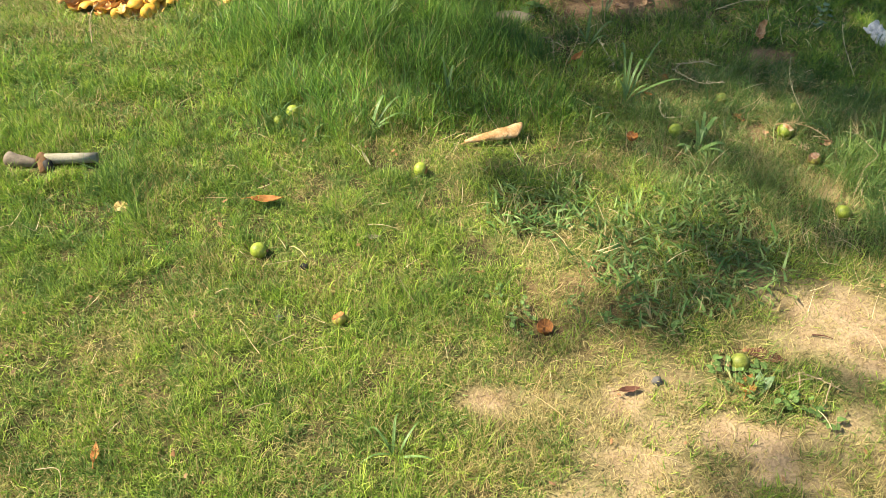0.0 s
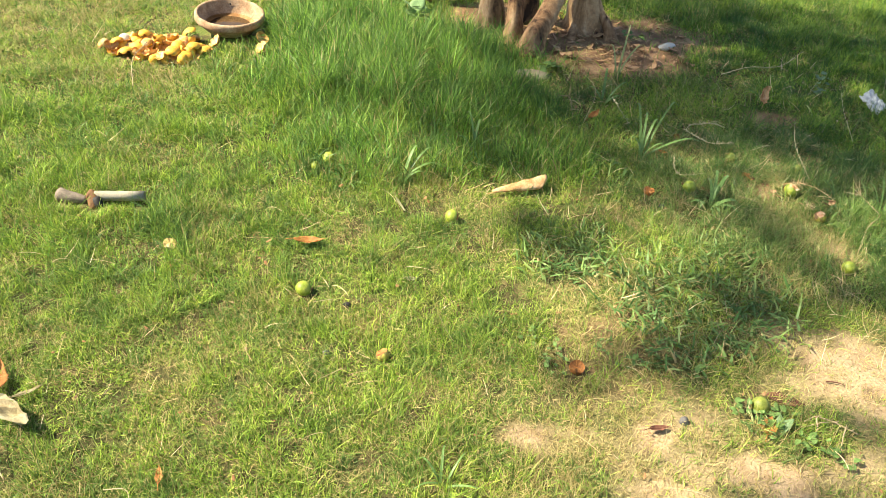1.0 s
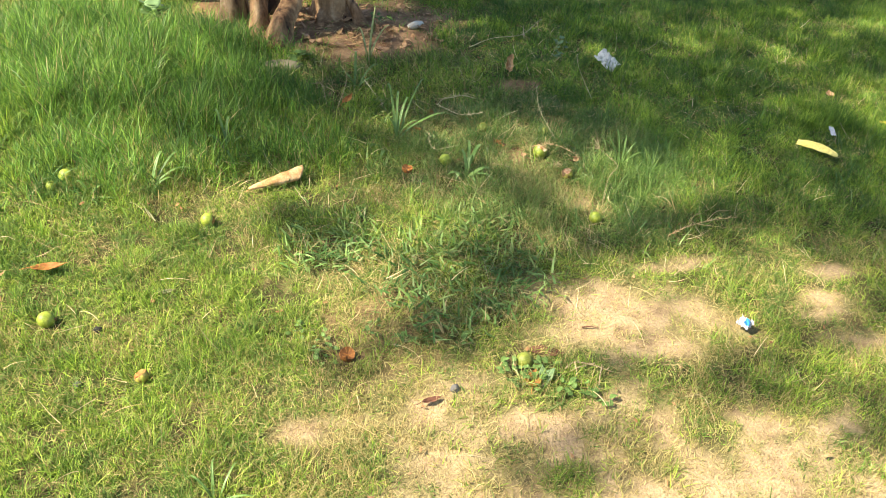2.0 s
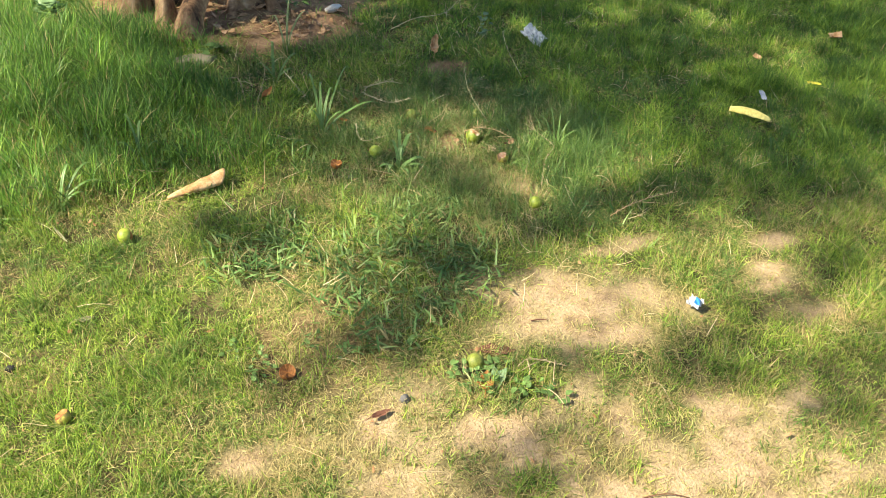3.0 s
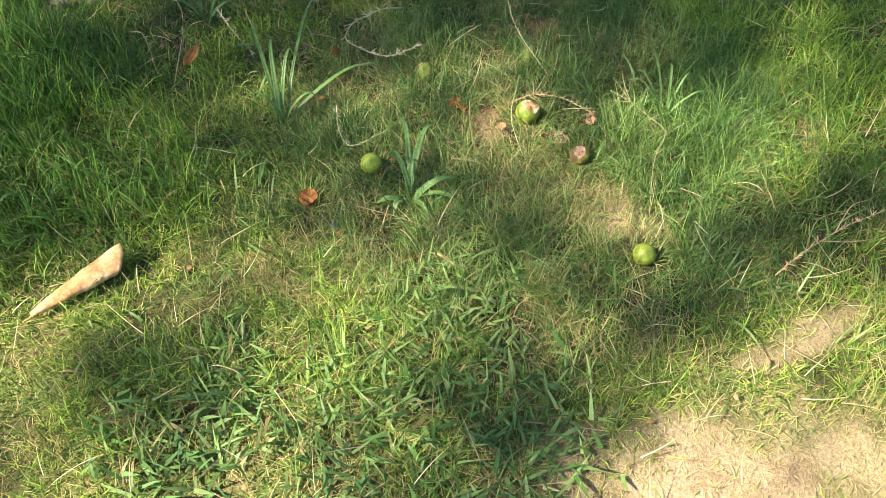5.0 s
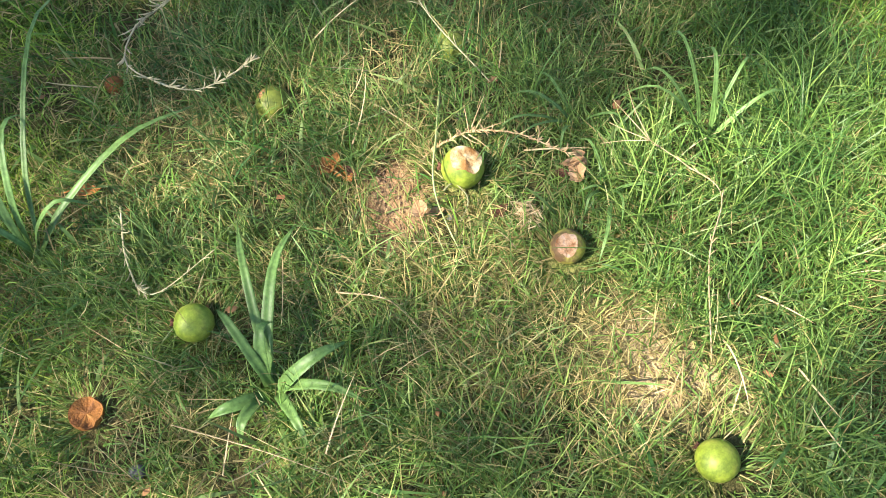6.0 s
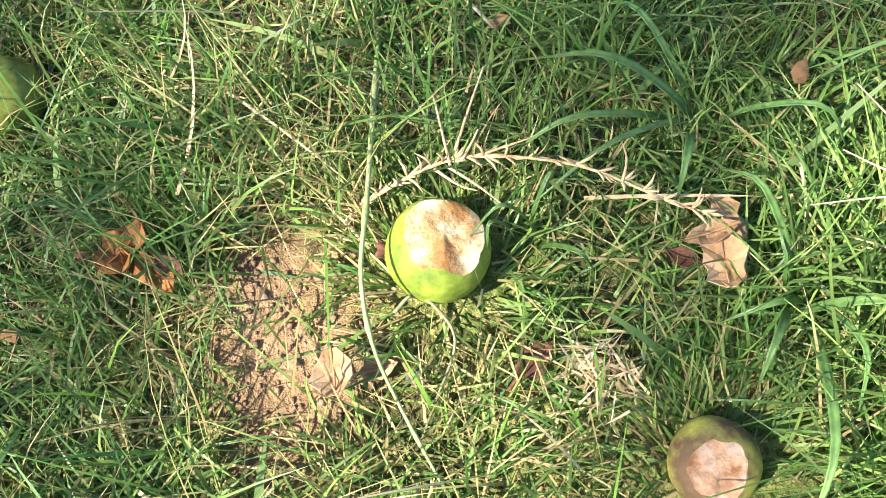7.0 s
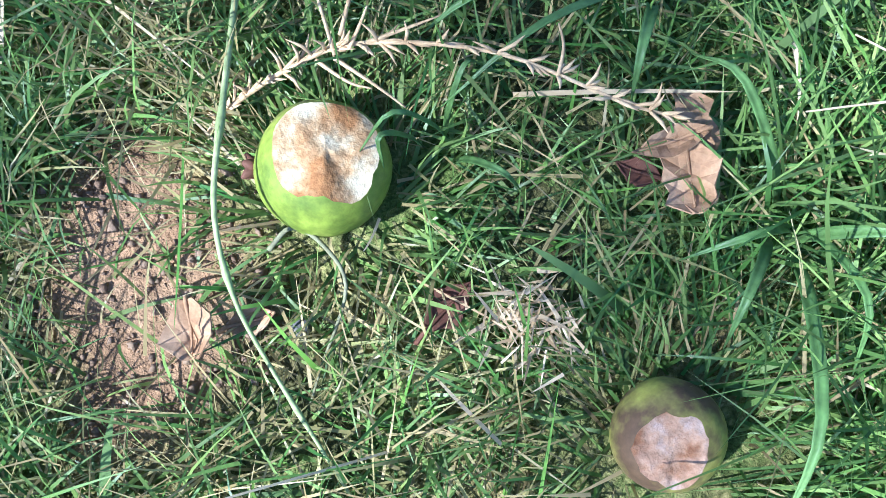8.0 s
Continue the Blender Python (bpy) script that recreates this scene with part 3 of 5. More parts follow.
def tall_grass():
    rng = np.random.RandomState(121)
    x, y = scatter(rng, 21000, (-0.6, 1.3, 2.7, 5.0), lambda x, y: tall_field(x, y) * (1 - 0.9 * soil_field(x, y)))
    n = len(x)
    t = tall_field(x, y)
    length = (0.05 + 0.16 * t) * rng.uniform(0.45, 1.2, n) * (0.6 + 0.7 * value_noise(x, y, 0.08, 52))
    dry = np.where(rng.rand(n) < 0.05, 0.9, rng.uniform(0, 0.15, n))
    ob = blades("tall_grass", rng, x, y, length, rng.uniform(0.0022, 0.0044, n), np.abs(rng.normal(0, 0.36, n)), rng.normal(0.9, 0.5, n), dry, TALL, 4)
    tagged(ob, "tall unmown bright green grass in front of the tree", "grass", kind="stuff")


tall_grass()


def medium_grass():
    """Longer blades of the shaded and far parts of the lawn."""
    rng = np.random.RandomState(131)

    def keep(x, y):
        close = 0.35 * (1 - step(near_spot(x, y), 0.3, 0.8))
        clump = step(value_noise(x, y, 0.11, 51), 0.35, 0.7)
        k = np.maximum(medium_field(x, y) * (0.35 + 0.65 * clump), close)
        k = np.maximum(k, 0.8 * oval(x, y, 2.06, 2.86, 0.17, 0.12, -30))
        k = np.maximum(k, np.maximum(oval(x, y, 1.645, 3.175, 0.09, 0.05), oval(x, y, 1.905, 3.125, 0.09, 0.05)))
        return seen(x, y) * k * (1 - 0.97 * soil_field(x, y)) * (1 - sand_field(x, y))

    x, y = scatter(rng, 6200, (-2.3, 5.7, 1.9, 5.6), keep)
    n = len(x)
    length = rng.uniform(0.030, 0.078, n) * (1 - 0.3 * step(x, 1.7, 2.2)) * (0.6 + 0.8 * value_noise(x, y, 0.10, 53))
    length = length * (1 + 0.9 * np.maximum(oval(x, y, 1.645, 3.175, 0.09, 0.05), oval(x, y, 1.905, 3.125, 0.09, 0.05)))
    dry = np.where(rng.rand(n) < 0.07, 0.9, rng.uniform(0, 0.15, n))
    ob = blades("longer_grass", rng, x, y, length, rng.uniform(0.0018, 0.0034, n) * (1 - 0.25 * (near_spot(x, y) < 0.6)) * (1 + 0.25 * np.clip(y - 3.0, 0, 2)), np.abs(rng.normal(0.70, 0.5, n)), rng.normal(0.9, 0.6, n), dry, TALL, 3)
    tagged(ob, "longer soft green grass in the shaded lawn", "grass", kind="stuff")


medium_grass()


def crabgrass():
    """Coarse wide-bladed grass lying in patches."""
    rng = np.random.RandomState(141)

    def keep(x, y):
        k = np.maximum(oval(x, y, 0.93, 2.58, 0.17, 0.17), oval(x, y, 1.29, 2.36, 0.27, 0.24))
        k = np.maximum(k, oval(x, y, 1.44, 2.58, 0.16, 0.11))
        return np.maximum(k, 0.7 * oval(x, y, 1.20, 2.10, 0.16, 0.09))

    x, y = scatter(rng, 4600, (0.6, 1.8, 1.8, 3.0), keep)
    n = len(x)
    ob = blades("coarse_grass", rng, x, y, rng.uniform(0.022, 0.062, n), rng.uniform(0.0036, 0.0095, n), rng.uniform(0.75, 1.40, n),
                rng.normal(0.35, 0.4, n), np.where(rng.rand(n) < 0.04, 0.85, rng.uniform(0, 0.18, n)), CRAB, 3, lift=rng.uniform(0.004, 0.016, n))
    tagged(ob, "coarse wide-bladed dark green grass lying in patches", "grass", kind="stuff")


crabgrass()


def wisps():
    """Pale dry stalks and single broad blades lying across the shaded lawn."""
    rng = np.random.RandomState(161)

    def keep(x, y):
        k = 0.25 + 0.75 * step(value_noise(x, y, 0.18, 91), 0.45, 0.75)
        return seen(x, y) * k * (1 - 0.6 * step(-x, -0.7, -0.1)) * (1 - soil_field(x, y)) * (1 - 0.8 * sand_field(x, y))

    x, y = scatter(rng, 260, (-1.2, 4.0, 1.6, 4.2), keep)
    n = len(x)
    ob = blades("dry_stalks", rng, x, y, rng.uniform(0.04, 0.115, n), rng.uniform(0.0011, 0.0022, n) * (1 + 0.3 * np.clip(y - 2.8, 0, 2)), rng.uniform(0.7, 1.35, n),
                rng.normal(0.3, 0.8, n), rng.uniform(0.75, 1.0, n), NEST, 5, lift=rng.uniform(0.008, 0.024, n))
    tagged(ob, "thin pale dry stalks lying across the lawn", "dry grass", kind="stuff")
    x, y = scatter(rng, 230, (0.7, 3.4, 2.1, 4.0), lambda x, y: keep(x, y) * (1 - sand_field(x, y)))
    n = len(x)
    ob = blades("broad_blades", rng, x, y, rng.uniform(0.045, 0.100, n), rng.uniform(0.0035, 0.0060, n), rng.uniform(0.5, 1.25, n), rng.normal(0.7, 0.5, n), rng.uniform(0, 0.25, n), CRAB, 5, lift=0.006)
    tagged(ob, "single broad green blades among the lawn grass", "grass", kind="stuff")


wisps()


# ---- fruit ----
def polar_fruit(radius, axis, cut, wob, seed, stretch=1.0, hollow=0.15):
    """Skin and, above the cut angle round the axis, a bitten face."""
    q = Vector((0, 0, 1)).rotation_difference(Vector(axis).normalized())
    skin, flesh = bmesh.new(), bmesh.new()
    sides = 40

    def edge(phi):
        d = Vector((math.cos(phi), math.sin(phi), 0.3))
        return radians(cut) * (1 + wob * noise.noise(d * 1.6 + Vector((seed, 0, 0))) + 0.35 * wob * noise.noise(d * 6 + Vector((seed, 3, 0))))

    def lump(p):
        return q @ Vector(p) * (1 + 0.035 * noise.noise(Vector(p) / radius * 1.3 + Vector((0, seed, 0))))

    rows = []
    for k in range(17):
        row = []
        for s in range(sides + 1):
            phi = 2 * math.pi * (s % sides) / sides
            t0 = edge(phi) if cut else 0.001
            th = t0 + (math.pi - 0.001 - t0) * k / 16
            row.append(lump((radius * math.sin(th) * math.cos(phi), radius * math.sin(th) * math.sin(phi), radius * math.cos(th) * stretch)))
        rows.append(row)
    skin = grid_mesh(rows)
    bmesh.ops.remove_doubles(skin, verts=skin.verts, dist=1e-6)
    bmesh.ops.recalc_face_normals(skin, faces=skin.faces)
    if not cut:
        return skin, None
    rows = []
    for k in range(13):
        f, row = k / 12, []
        for s in range(sides + 1):
            phi = 2 * math.pi * (s % sides) / sides
            t0 = edge(phi)
            rim = Vector((radius * math.sin(t0) * math.cos(phi), radius * math.sin(t0) * math.sin(phi), radius * math.cos(t0) * stretch))
            mid = radius * math.cos(radians(cut)) * stretch
            p = Vector((rim.x * f, rim.y * f, rim.z * f + (mid + radius * 0.05) * (1 - f)))
            bite = noise.noise(Vector((p.x, p.y, seed * 0.01)) * (2.2 / radius)) + 0.5 * noise.noise(Vector((p.x, p.y, seed * 0.01)) * (6 / radius))
            p.z += radius * ((0.05 * bite) * (1 - f ** 6) - hollow * (1 - f * f))
            q_p = lump(rim)
            row.append(q_p if k == 12 else q @ p)
        rows.append(row)
    flesh = grid_mesh(rows[::-1])
    bmesh.ops.remove_doubles(flesh, verts=flesh.verts, dist=1e-6)
    bmesh.ops.recalc_face_normals(flesh, faces=flesh.faces)
    return skin, flesh


def calyx(parent, radius, way, mat=None):
    """The dried flower end of a fruit."""
    bm = bmesh.new()
    way = Vector(way).normalized()
    side = way.orthogonal().normalized()
    for k in range(5):
        a = Matrix.Rotation(2 * math.pi * k / 5, 3, way) @ side
        path = [way * radius * 0.97, way * radius * 1.08 + a * radius * 0.10, way * radius * 1.16 + a * radius * (0.16 + 0.06 * (k % 2))]
        tube(bm, path, [radius * 0.10, radius * 0.09, radius * 0.03], 5)
    part("calyx", bm, mat or DEAD_R, parent, "dried brown flower end")


def fruit(name, label, at, radius, mat=SKIN, bite=None, flesh=None, tip=None, seed=1, stretch=0.95, sink=0.38, hollow=0.15, wob=0.35):
    x, y = at
    group = {"green_fruit": "green fruit fallen on the lawn", "rotten_fruit": "rotten fruit on the lawn", "lemon": "lemons round the heap", "bitten_fruit": "bitten fruit in the grass"}.get(name, "")
    ob = thing(name, label, "fruit", (x, y, gz(x, y) + radius * (1 - sink)), group)
    axis, cut = bite or ((0.3, 0.2, 1), 0)
    s, f = polar_fruit(radius, axis, cut, wob, seed, stretch, hollow)
    part("skin", s, mat, ob)
    if f:
        part("flesh", f, flesh or FLESH, ob, "exposed bitten flesh")
    if tip:
        calyx(ob, radius, tip)
    return ob


GUAVA = "fallen green fruit lying in the short grass"
fruit("green_fruit", GUAVA, (0.074, 2.325), 0.0240, tip=(0.9, -0.2, 0.1), seed=2)
fruit("green_fruit", "fallen green fruit with a brown rotten side", (0.536, 2.745), 0.0245, bite=((0.9, -0.15, 0.05), 52), flesh=ROT, seed=3, hollow=-0.25)
fruit("green_fruit", "fallen green fruit under a dry grass stem", (1.437, 3.000), 0.0245, tip=(-0.8, 0.5, 0.1), seed=4)
fruit("green_fruit", "smooth bright green fruit lying in thin grass", (1.842, 2.524), 0.0240, tip=(-0.2, 0.9, -0.2), seed=5)
fruit("green_fruit", "dull olive-green fruit among small weeds", (1.321, 1.905), 0.0240, mat=SKIN_SHADED, tip=(0.5, 0.8, 0.1), seed=6)
fruit("green_fruit", "dull green fruit with a dry tip in shade", (1.672, 3.238), 0.0245, mat=SKIN_SHADED, bite=((-0.35, 0.35, 0.75), 17), flesh=FLESH_B, seed=7, sink=0.55)
fruit("green_fruit", "pale green fruit half hidden in longer grass", (1.930, 3.180), 0.0235, mat=SKIN_SHADED, seed=8, sink=0.72)
fruit("green_fruit", "pale green fruit half hidden in tall grass", (0.098, 3.070), 0.0250, seed=9)
fruit("green_fruit", "small green fruit half hidden in tall grass", (0.055, 3.015), 0.0190, seed=10)
fruit("bitten_fruit", "green fruit bitten open to its cream flesh", (1.823, 2.987), 0.0280, bite=((0.26, -0.03, 0.93), 51), seed=11, tip=(-0.80, 0.62, 0.05), wob=0.20, sink=0.25, hollow=-0.06, stretch=1.0)
fruit("bitten_fruit", "yellow-green fruit with dried pinkish bitten flesh", (1.866, 2.821), 0.0220, mat=SKIN_B, bite=((-0.22, -0.20, 0.95), 42), flesh=FLESH_B, seed=12, wob=0.28, hollow=0.02)
fruit("rotten_fruit", "small brown and yellow rotten fruit on the lawn", (0.312, 2.068), 0.0190, mat=SKIN_B, bite=((-0.5, 0.2, 0.8), 68), flesh=ROT, seed=13)
fruit("rotten_fruit", "dried orange-brown fruit open at the top", (0.846, 2.034), 0.0215, mat=ROT, bite=((0.1, -0.3, 0.9), 72), flesh=ROT, seed=14, hollow=0.35)
fruit("rotten_fruit", "dried orange-pink fruit half sunk in grass", (1.279, 2.975), 0.0200, mat=ROT, bite=((0.0, -0.2, 0.95), 74), flesh=ROT, seed=15, hollow=0.3)
fruit("fruit_piece", "pale yellow piece of fruit in the sunlit grass", (-0.354, 2.522), 0.0210, mat=DEAD_P, bite=((0.2, -0.3, 0.9), 75), flesh=PEAR, seed=16, stretch=0.8, hollow=0.0)
fruit("rotten_fruit", "small rotten brown lump in shaded grass", (1.50, 3.405), 0.0140, mat=ROT, seed=17)


def fruit_pile():
    """Squeezed yellow fruit halves heaped on the lawn."""
    rng = random.Random(5)
    kinds = []
    for k in range(5):
        up = k in (0, 1)
        ob = thing("fruit_half", "squeezed yellow-orange fruit half in the heap", "fruit", (0, 0, 0), "fruit halves heaped on the lawn")
        s, f = polar_fruit(0.028 + 0.004 * (k % 3), (0.25, -0.1, 0.9 if up else -0.9), 82 + 8 * (k % 3), 0.36, 30 + k, 0.72, 0.45 if up else 0.2)
        part("peel", s, ORANGE if k not in (1, 3) else PITH, ob)
        part("pulp", f, PITH, ob, "dried tan pulp")
        kinds.append(ob)
    used = set()
    spots = []
    for k in range(400):
        u, v = rng.uniform(-1, 1), rng.uniform(-1, 1)
        if u * u + v * v > 1:
            continue
        x, y = -0.715 + 0.215 * u + 0.03 * v, 3.975 + 0.145 * v
        if v < -0.5 and u < -0.2:
            continue
        if all(math.hypot(x - a, y - b) > 0.036 for a, b, _ in spots):
            spots.append((x, y, 0.018))
    for k in range(30):
        a, b, _ = spots[rng.randrange(len(spots) // 2)]
        x, y = a + rng.uniform(-0.03, 0.03), b + rng.uniform(-0.03, 0.03)
        spots.append((x, y, 0.042))
    spots += [(-0.275, 4.110, 0.045), (-0.275, 4.015, 0.035)]
    for k, (x, y, lift) in enumerate(spots):
        m = pose(x, y, gz(x, y) + lift, rng.uniform(-35, 35), rng.uniform(-35, 35), rng.uniform(0, 360))
        kind = kinds[rng.choice((0, 0, 1, 1, 2, 3, 4))]
        if kind.name not in used:
            used.add(kind.name)
            kind.matrix_basis = m
        else:
            copy_thing(kind, m)
    for kind in kinds:
        if kind.name not in used:
            kind.matrix_basis = pose(-0.86, 3.96, gz(-0.86, 3.96) + 0.02, 10, 5, 40)


fruit_pile()
for lx, ly, lr in [(-0.575, 3.935, 0.028), (-0.665, 3.870, 0.023), (-0.710, 3.850, 0.021), (-0.590, 3.865, 0.024), (-0.540, 3.985, 0.025), (-0.875, 3.985, 0.024)]:
    fruit("lemon", "whole yellow lemon at the edge of the heap", (lx, ly), lr, mat=ORANGE, seed=int(900 * lr), stretch=1.12, sink=0.2)
fruit("mouldy_fruit", "pale mouldy round fruit at the edge of the heap", (-0.885, 4.055), 0.027, mat=MOULD, seed=41, sink=0.15)


# ---- dead leaves ----
def leaf_sheet(length, width, bend, fold, ragged, seed, n=14, m=7, tip=0.9, blunt=0.0, crumple=0.05):
    """A leaf along +x: bend curls it along, fold across its midrib."""
    rows = []
    for k in range(n + 1):
        s = k / n
        w = width * 0.5 * max(0.04, math.sin(math.pi * (0.06 + 0.94 * s) ** tip)) * (1 + 0.3 * ragged * noise.noise(Vector((s * 9, seed, 0))))
        if blunt:
            w = w * (1 - blunt) + blunt * width * 0.5 * min(1.0, 5 * s + 0.3, 5 * (1 - s) + 0.3) * (1 + 0.3 * ragged * noise.noise(Vector((s * 7, seed, 4))))
        x0 = length * (s - 0.5)
        row = []
        for j in range(m + 1):
            v = 2 * j / m - 1
            a = fold * v
            yy = w * v if abs(fold) < 0.05 else w / fold * math.sin(a)
            zz = 0 if abs(fold) < 0.05 else w / fold * (1 - math.cos(a))
            yy *= 1 + ragged * (0.9 * noise.noise(Vector((s * 4.5, 7.0 if v > 0 else -7.0, seed))) + 0.35 * noise.noise(Vector((s * 13, 5.0 if v > 0 else -5.0, seed))))
            z = zz + bend * length * (s - 0.5) ** 2 * 2 + crumple * length * (noise.noise(Vector((s * 4, v * 2, seed + 5))) + 0.5 * noise.noise(Vector((s * 11, v * 5, seed + 5))))
            row.append((x0 + 0.02 * length * noise.noise(Vector((s * 6, v * 3, seed + 9))), yy, z))
        rows.append(row)
    return grid_mesh(rows)


def fallen_leaf(label, at, turn, length, width, mat=DEAD, bend=0.3, fold=0.8, ragged=0.25, seed=1, tilt=0.0, roll=0.0, z=0.012, stalk=0.3, tip=0.9, category="leaf", blunt=0.0, crumple=0.05, facets=0):
    x, y = at
    ob = thing("fallen_leaf", label, category, (0, 0, 0))
    ob.matrix_basis = pose(x, y, gz(x, y) + z, roll, tilt, turn)
    sheet = leaf_sheet(length, width, bend, fold, ragged, seed, facets or 14, max(2, facets // 2) if facets else 7, tip=tip, blunt=blunt, crumple=crumple)
    blade = part("blade", sheet, mat, ob, thick=0.0006)
    if facets:
        blade.data.polygons.foreach_set("use_smooth", np.zeros(len(blade.data.polygons), bool))
    bm = bmesh.new()
    h = bend * length * 0.5
    path = spline([(length * 0.4, 0, h * 0.64 + 0.0008), (0, 0, 0.0008), (-length * 0.5, 0, h + 0.0008), (-length * (0.5 + stalk), 0, h * 1.1 - 0.004)], 12)
    tube(bm, path, [0.0004 + 0.0008 * k / 11 for k in range(12)], 5)
    part("midrib", bm, mat, ob)
    return ob


def curled_cone_leaf():
    """A large dry leaf rolled into a cone."""
    x, y = 0.79, 2.935
    ob = thing("fallen_leaf", "large dry tan leaf rolled into a cone", "leaf", (0, 0, 0))
    ob.matrix_basis = pose(x, y, gz(x, y) + 0.022, 0, -3, 14)
    face = Vector((-0.05, -0.50, 0.86)).normalized()
    back = face.cross(Vector((1, 0, 0))).normalized()
    rows = []
    for k in range(31):
        s = k / 30
        r = 0.005 + 0.024 * s ** 0.8
        row = []
        for j in range(23):
            a = radians(-40 + 385 * j / 22)
            rr = r * (1 + 0.10 * noise.noise(Vector((s * 7, j * 0.35, 2))) - 0.22 * j / 22)
            p = back * (rr * math.cos(a)) + face * (0.55 * rr * math.sin(a))
            crimp = 0.003 * noise.noise(Vector((s * 20, j * 0.3, 4)))
            row.append(Vector((-0.105 + 0.186 * s + 0.026 * s ** 5 * math.sin(a * 0.9 + 1.0) + crimp, 0, 0.004 + 0.008 * s)) + p + face * crimp)
        rows.append(row)
    part("blade", grid_mesh(rows), TAN, ob, thick=0.0007)
    bm = bmesh.new()
    tube(bm, spline([(0.0, 0.0, -0.006), (-0.05, 0.0, -0.003), (-0.09, 0, 0.0), (-0.125, 0.004, -0.006)], 12), [0.0018 - 0.00005 * k for k in range(12)], 5)
    part("midrib", bm, TAN, ob)


curled_cone_leaf()
fallen_leaf("curled orange-brown leaf on the sunlit grass", (0.073, 2.550), 4, 0.098, 0.040, DEAD_O, 0.25, 1.0, 0.2, 3, z=0.018)
fallen_leaf("large pale dead leaf propped up in the grass", (-0.575, 1.805), -36, 0.165, 0.056, DEAD_P, 0.12, 1.1, 0.5, 4, tilt=-3, roll=12, z=0.036, blunt=0.7, stalk=0.02, crumple=0.10, facets=10)
fallen_leaf("torn orange leaf beside a pale leaf", (-0.645, 1.925), 105, 0.110, 0.050, DEAD_O, 0.2, 0.7, 0.5, 5, z=0.030, roll=20)
fallen_leaf("narrow pale leaf beside a torn orange leaf", (-0.560, 1.880), 35, 0.080, 0.014, DEAD_P, 0.15, 0.7, 0.1, 6, z=0.022)
fallen_leaf("small orange leaf fragment on the lawn", (-0.190, 1.645), 100, 0.055, 0.018, DEAD_O, 0.2, 0.7, 0.3, 7, z=0.016)
fallen_leaf("dry brown leaf standing up in shaded grass", (1.975, 3.74), 62, 0.120, 0.055, TAN, 0.5, 1.3, 0.7, 8, tilt=-18, roll=25, z=0.045, facets=8, blunt=0.5, crumple=0.12)
fallen_leaf("small dry leaf in the shaded grass", (1.168, 3.510), 45, 0.075, 0.036, DEAD_O, 0.3, 1.0, 0.3, 9, z=0.035, tilt=-12)
fallen_leaf("dry brown leaf on far shaded grass", (4.02, 3.36), 20, 0.12, 0.07, TAN, 0.3, 0.8, 0.5, 10, z=0.05)
fallen_leaf("small tan leaf on far shaded grass", (3.45, 3.28), 60, 0.075, 0.045, TAN, 0.3, 0.8, 0.4, 11, z=0.045)
fallen_leaf("small brown leaf on the dry sandy ground", (1.025, 1.822), 10, 0.055, 0.022, DEAD_R, 0.2, 0.9, 0.2, 12, z=0.010)
fallen_leaf("dark red-brown leaf beside a green fruit", (1.400, 1.928), -20, 0.100, 0.045, DEAD_R, 0.1, 0.5, 0.4, 13, z=0.008)
fallen_leaf("orange-brown dead leaf under small weeds", (1.318, 1.830), 60, 0.075, 0.045, DEAD_O, 0.2, 0.6, 0.4, 14, z=0.012)
fallen_leaf("pale grey leaf scrap flat on the lawn", (0.392, 2.398), 5, 0.050, 0.020, WEATHERED, 0.1, 0.3, 0.3, 15, z=0.010)
fallen_leaf("long pale dry blade leaf on the grass", (0.360, 2.785), -70, 0.100, 0.009, WEATHERED, 0.1, 0.4, 0.1, 16, z=0.022)
# around the bitten fruit
fallen_leaf("folded tan leaf scrap with a torn edge", (1.743, 2.965), -118, 0.024, 0.027, DEAD, 0.2, 0.9, 0.7, 17, crumple=0.15, facets=3, z=0.026, roll=8, blunt=0.9, stalk=0.05)
fallen_leaf("small brown leaf scrap behind a tan one", (1.7625, 2.956), -20, 0.020, 0.014, DEAD, 0.3, 0.9, 0.35, 18, z=0.014)
fallen_leaf("crumpled brown dead leaf in the grass", (1.934, 2.892), -122, 0.030, 0.022, DEAD, 0.35, 0.7, 0.85, 19, crumple=0.16, facets=6, z=0.022, roll=10, blunt=0.7, stalk=0.05)
fallen_leaf("crumpled brown dead leaf in the grass", (1.950, 2.908), -105, 0.032, 0.014, DEAD, -0.4, 0.7, 0.85, 20, crumple=0.16, facets=6, z=0.027, roll=-14, blunt=0.6, stalk=0.05)
fallen_leaf("crumpled brown dead leaf in the grass", (1.934, 2.908), 160, 0.030, 0.012, DEAD, 0.4, 0.8, 0.85, 21, crumple=0.16, facets=6, z=0.028, roll=-5, stalk=0.05)
fallen_leaf("dark red-brown leaf scrap under a dry leaf", (1.922, 2.908), 120, 0.018, 0.013, DEAD_R, 0.3, 0.8, 0.4, 22, z=0.014)
fallen_leaf("torn orange-brown leaf on bare soil", (1.686, 3.096), 20, 0.034, 0.024, DEAD_O, 0.3, 0.7, 0.85, 23, crumple=0.16, facets=6, z=0.018, blunt=0.7, stalk=0.05)
fallen_leaf("torn orange-brown leaf on bare soil", (1.691, 3.076), -75, 0.040, 0.016, DEAD_O, 0.2, 0.9, 0.85, 24, crumple=0.16, facets=6, z=0.016, blunt=0.7, stalk=0.05)
fallen_leaf("dark red-brown leaf scrap on bare soil", (1.702, 3.068), -75, 0.022, 0.014, DEAD_R, 0.3, 0.9, 0.4, 25, z=0.018)
fallen_leaf("dark brown leaf scrap in matted straw", (1.830, 2.912), 10, 0.026, 0.016, DEAD_R, 0.2, 0.5, 0.5, 26, z=0.010)
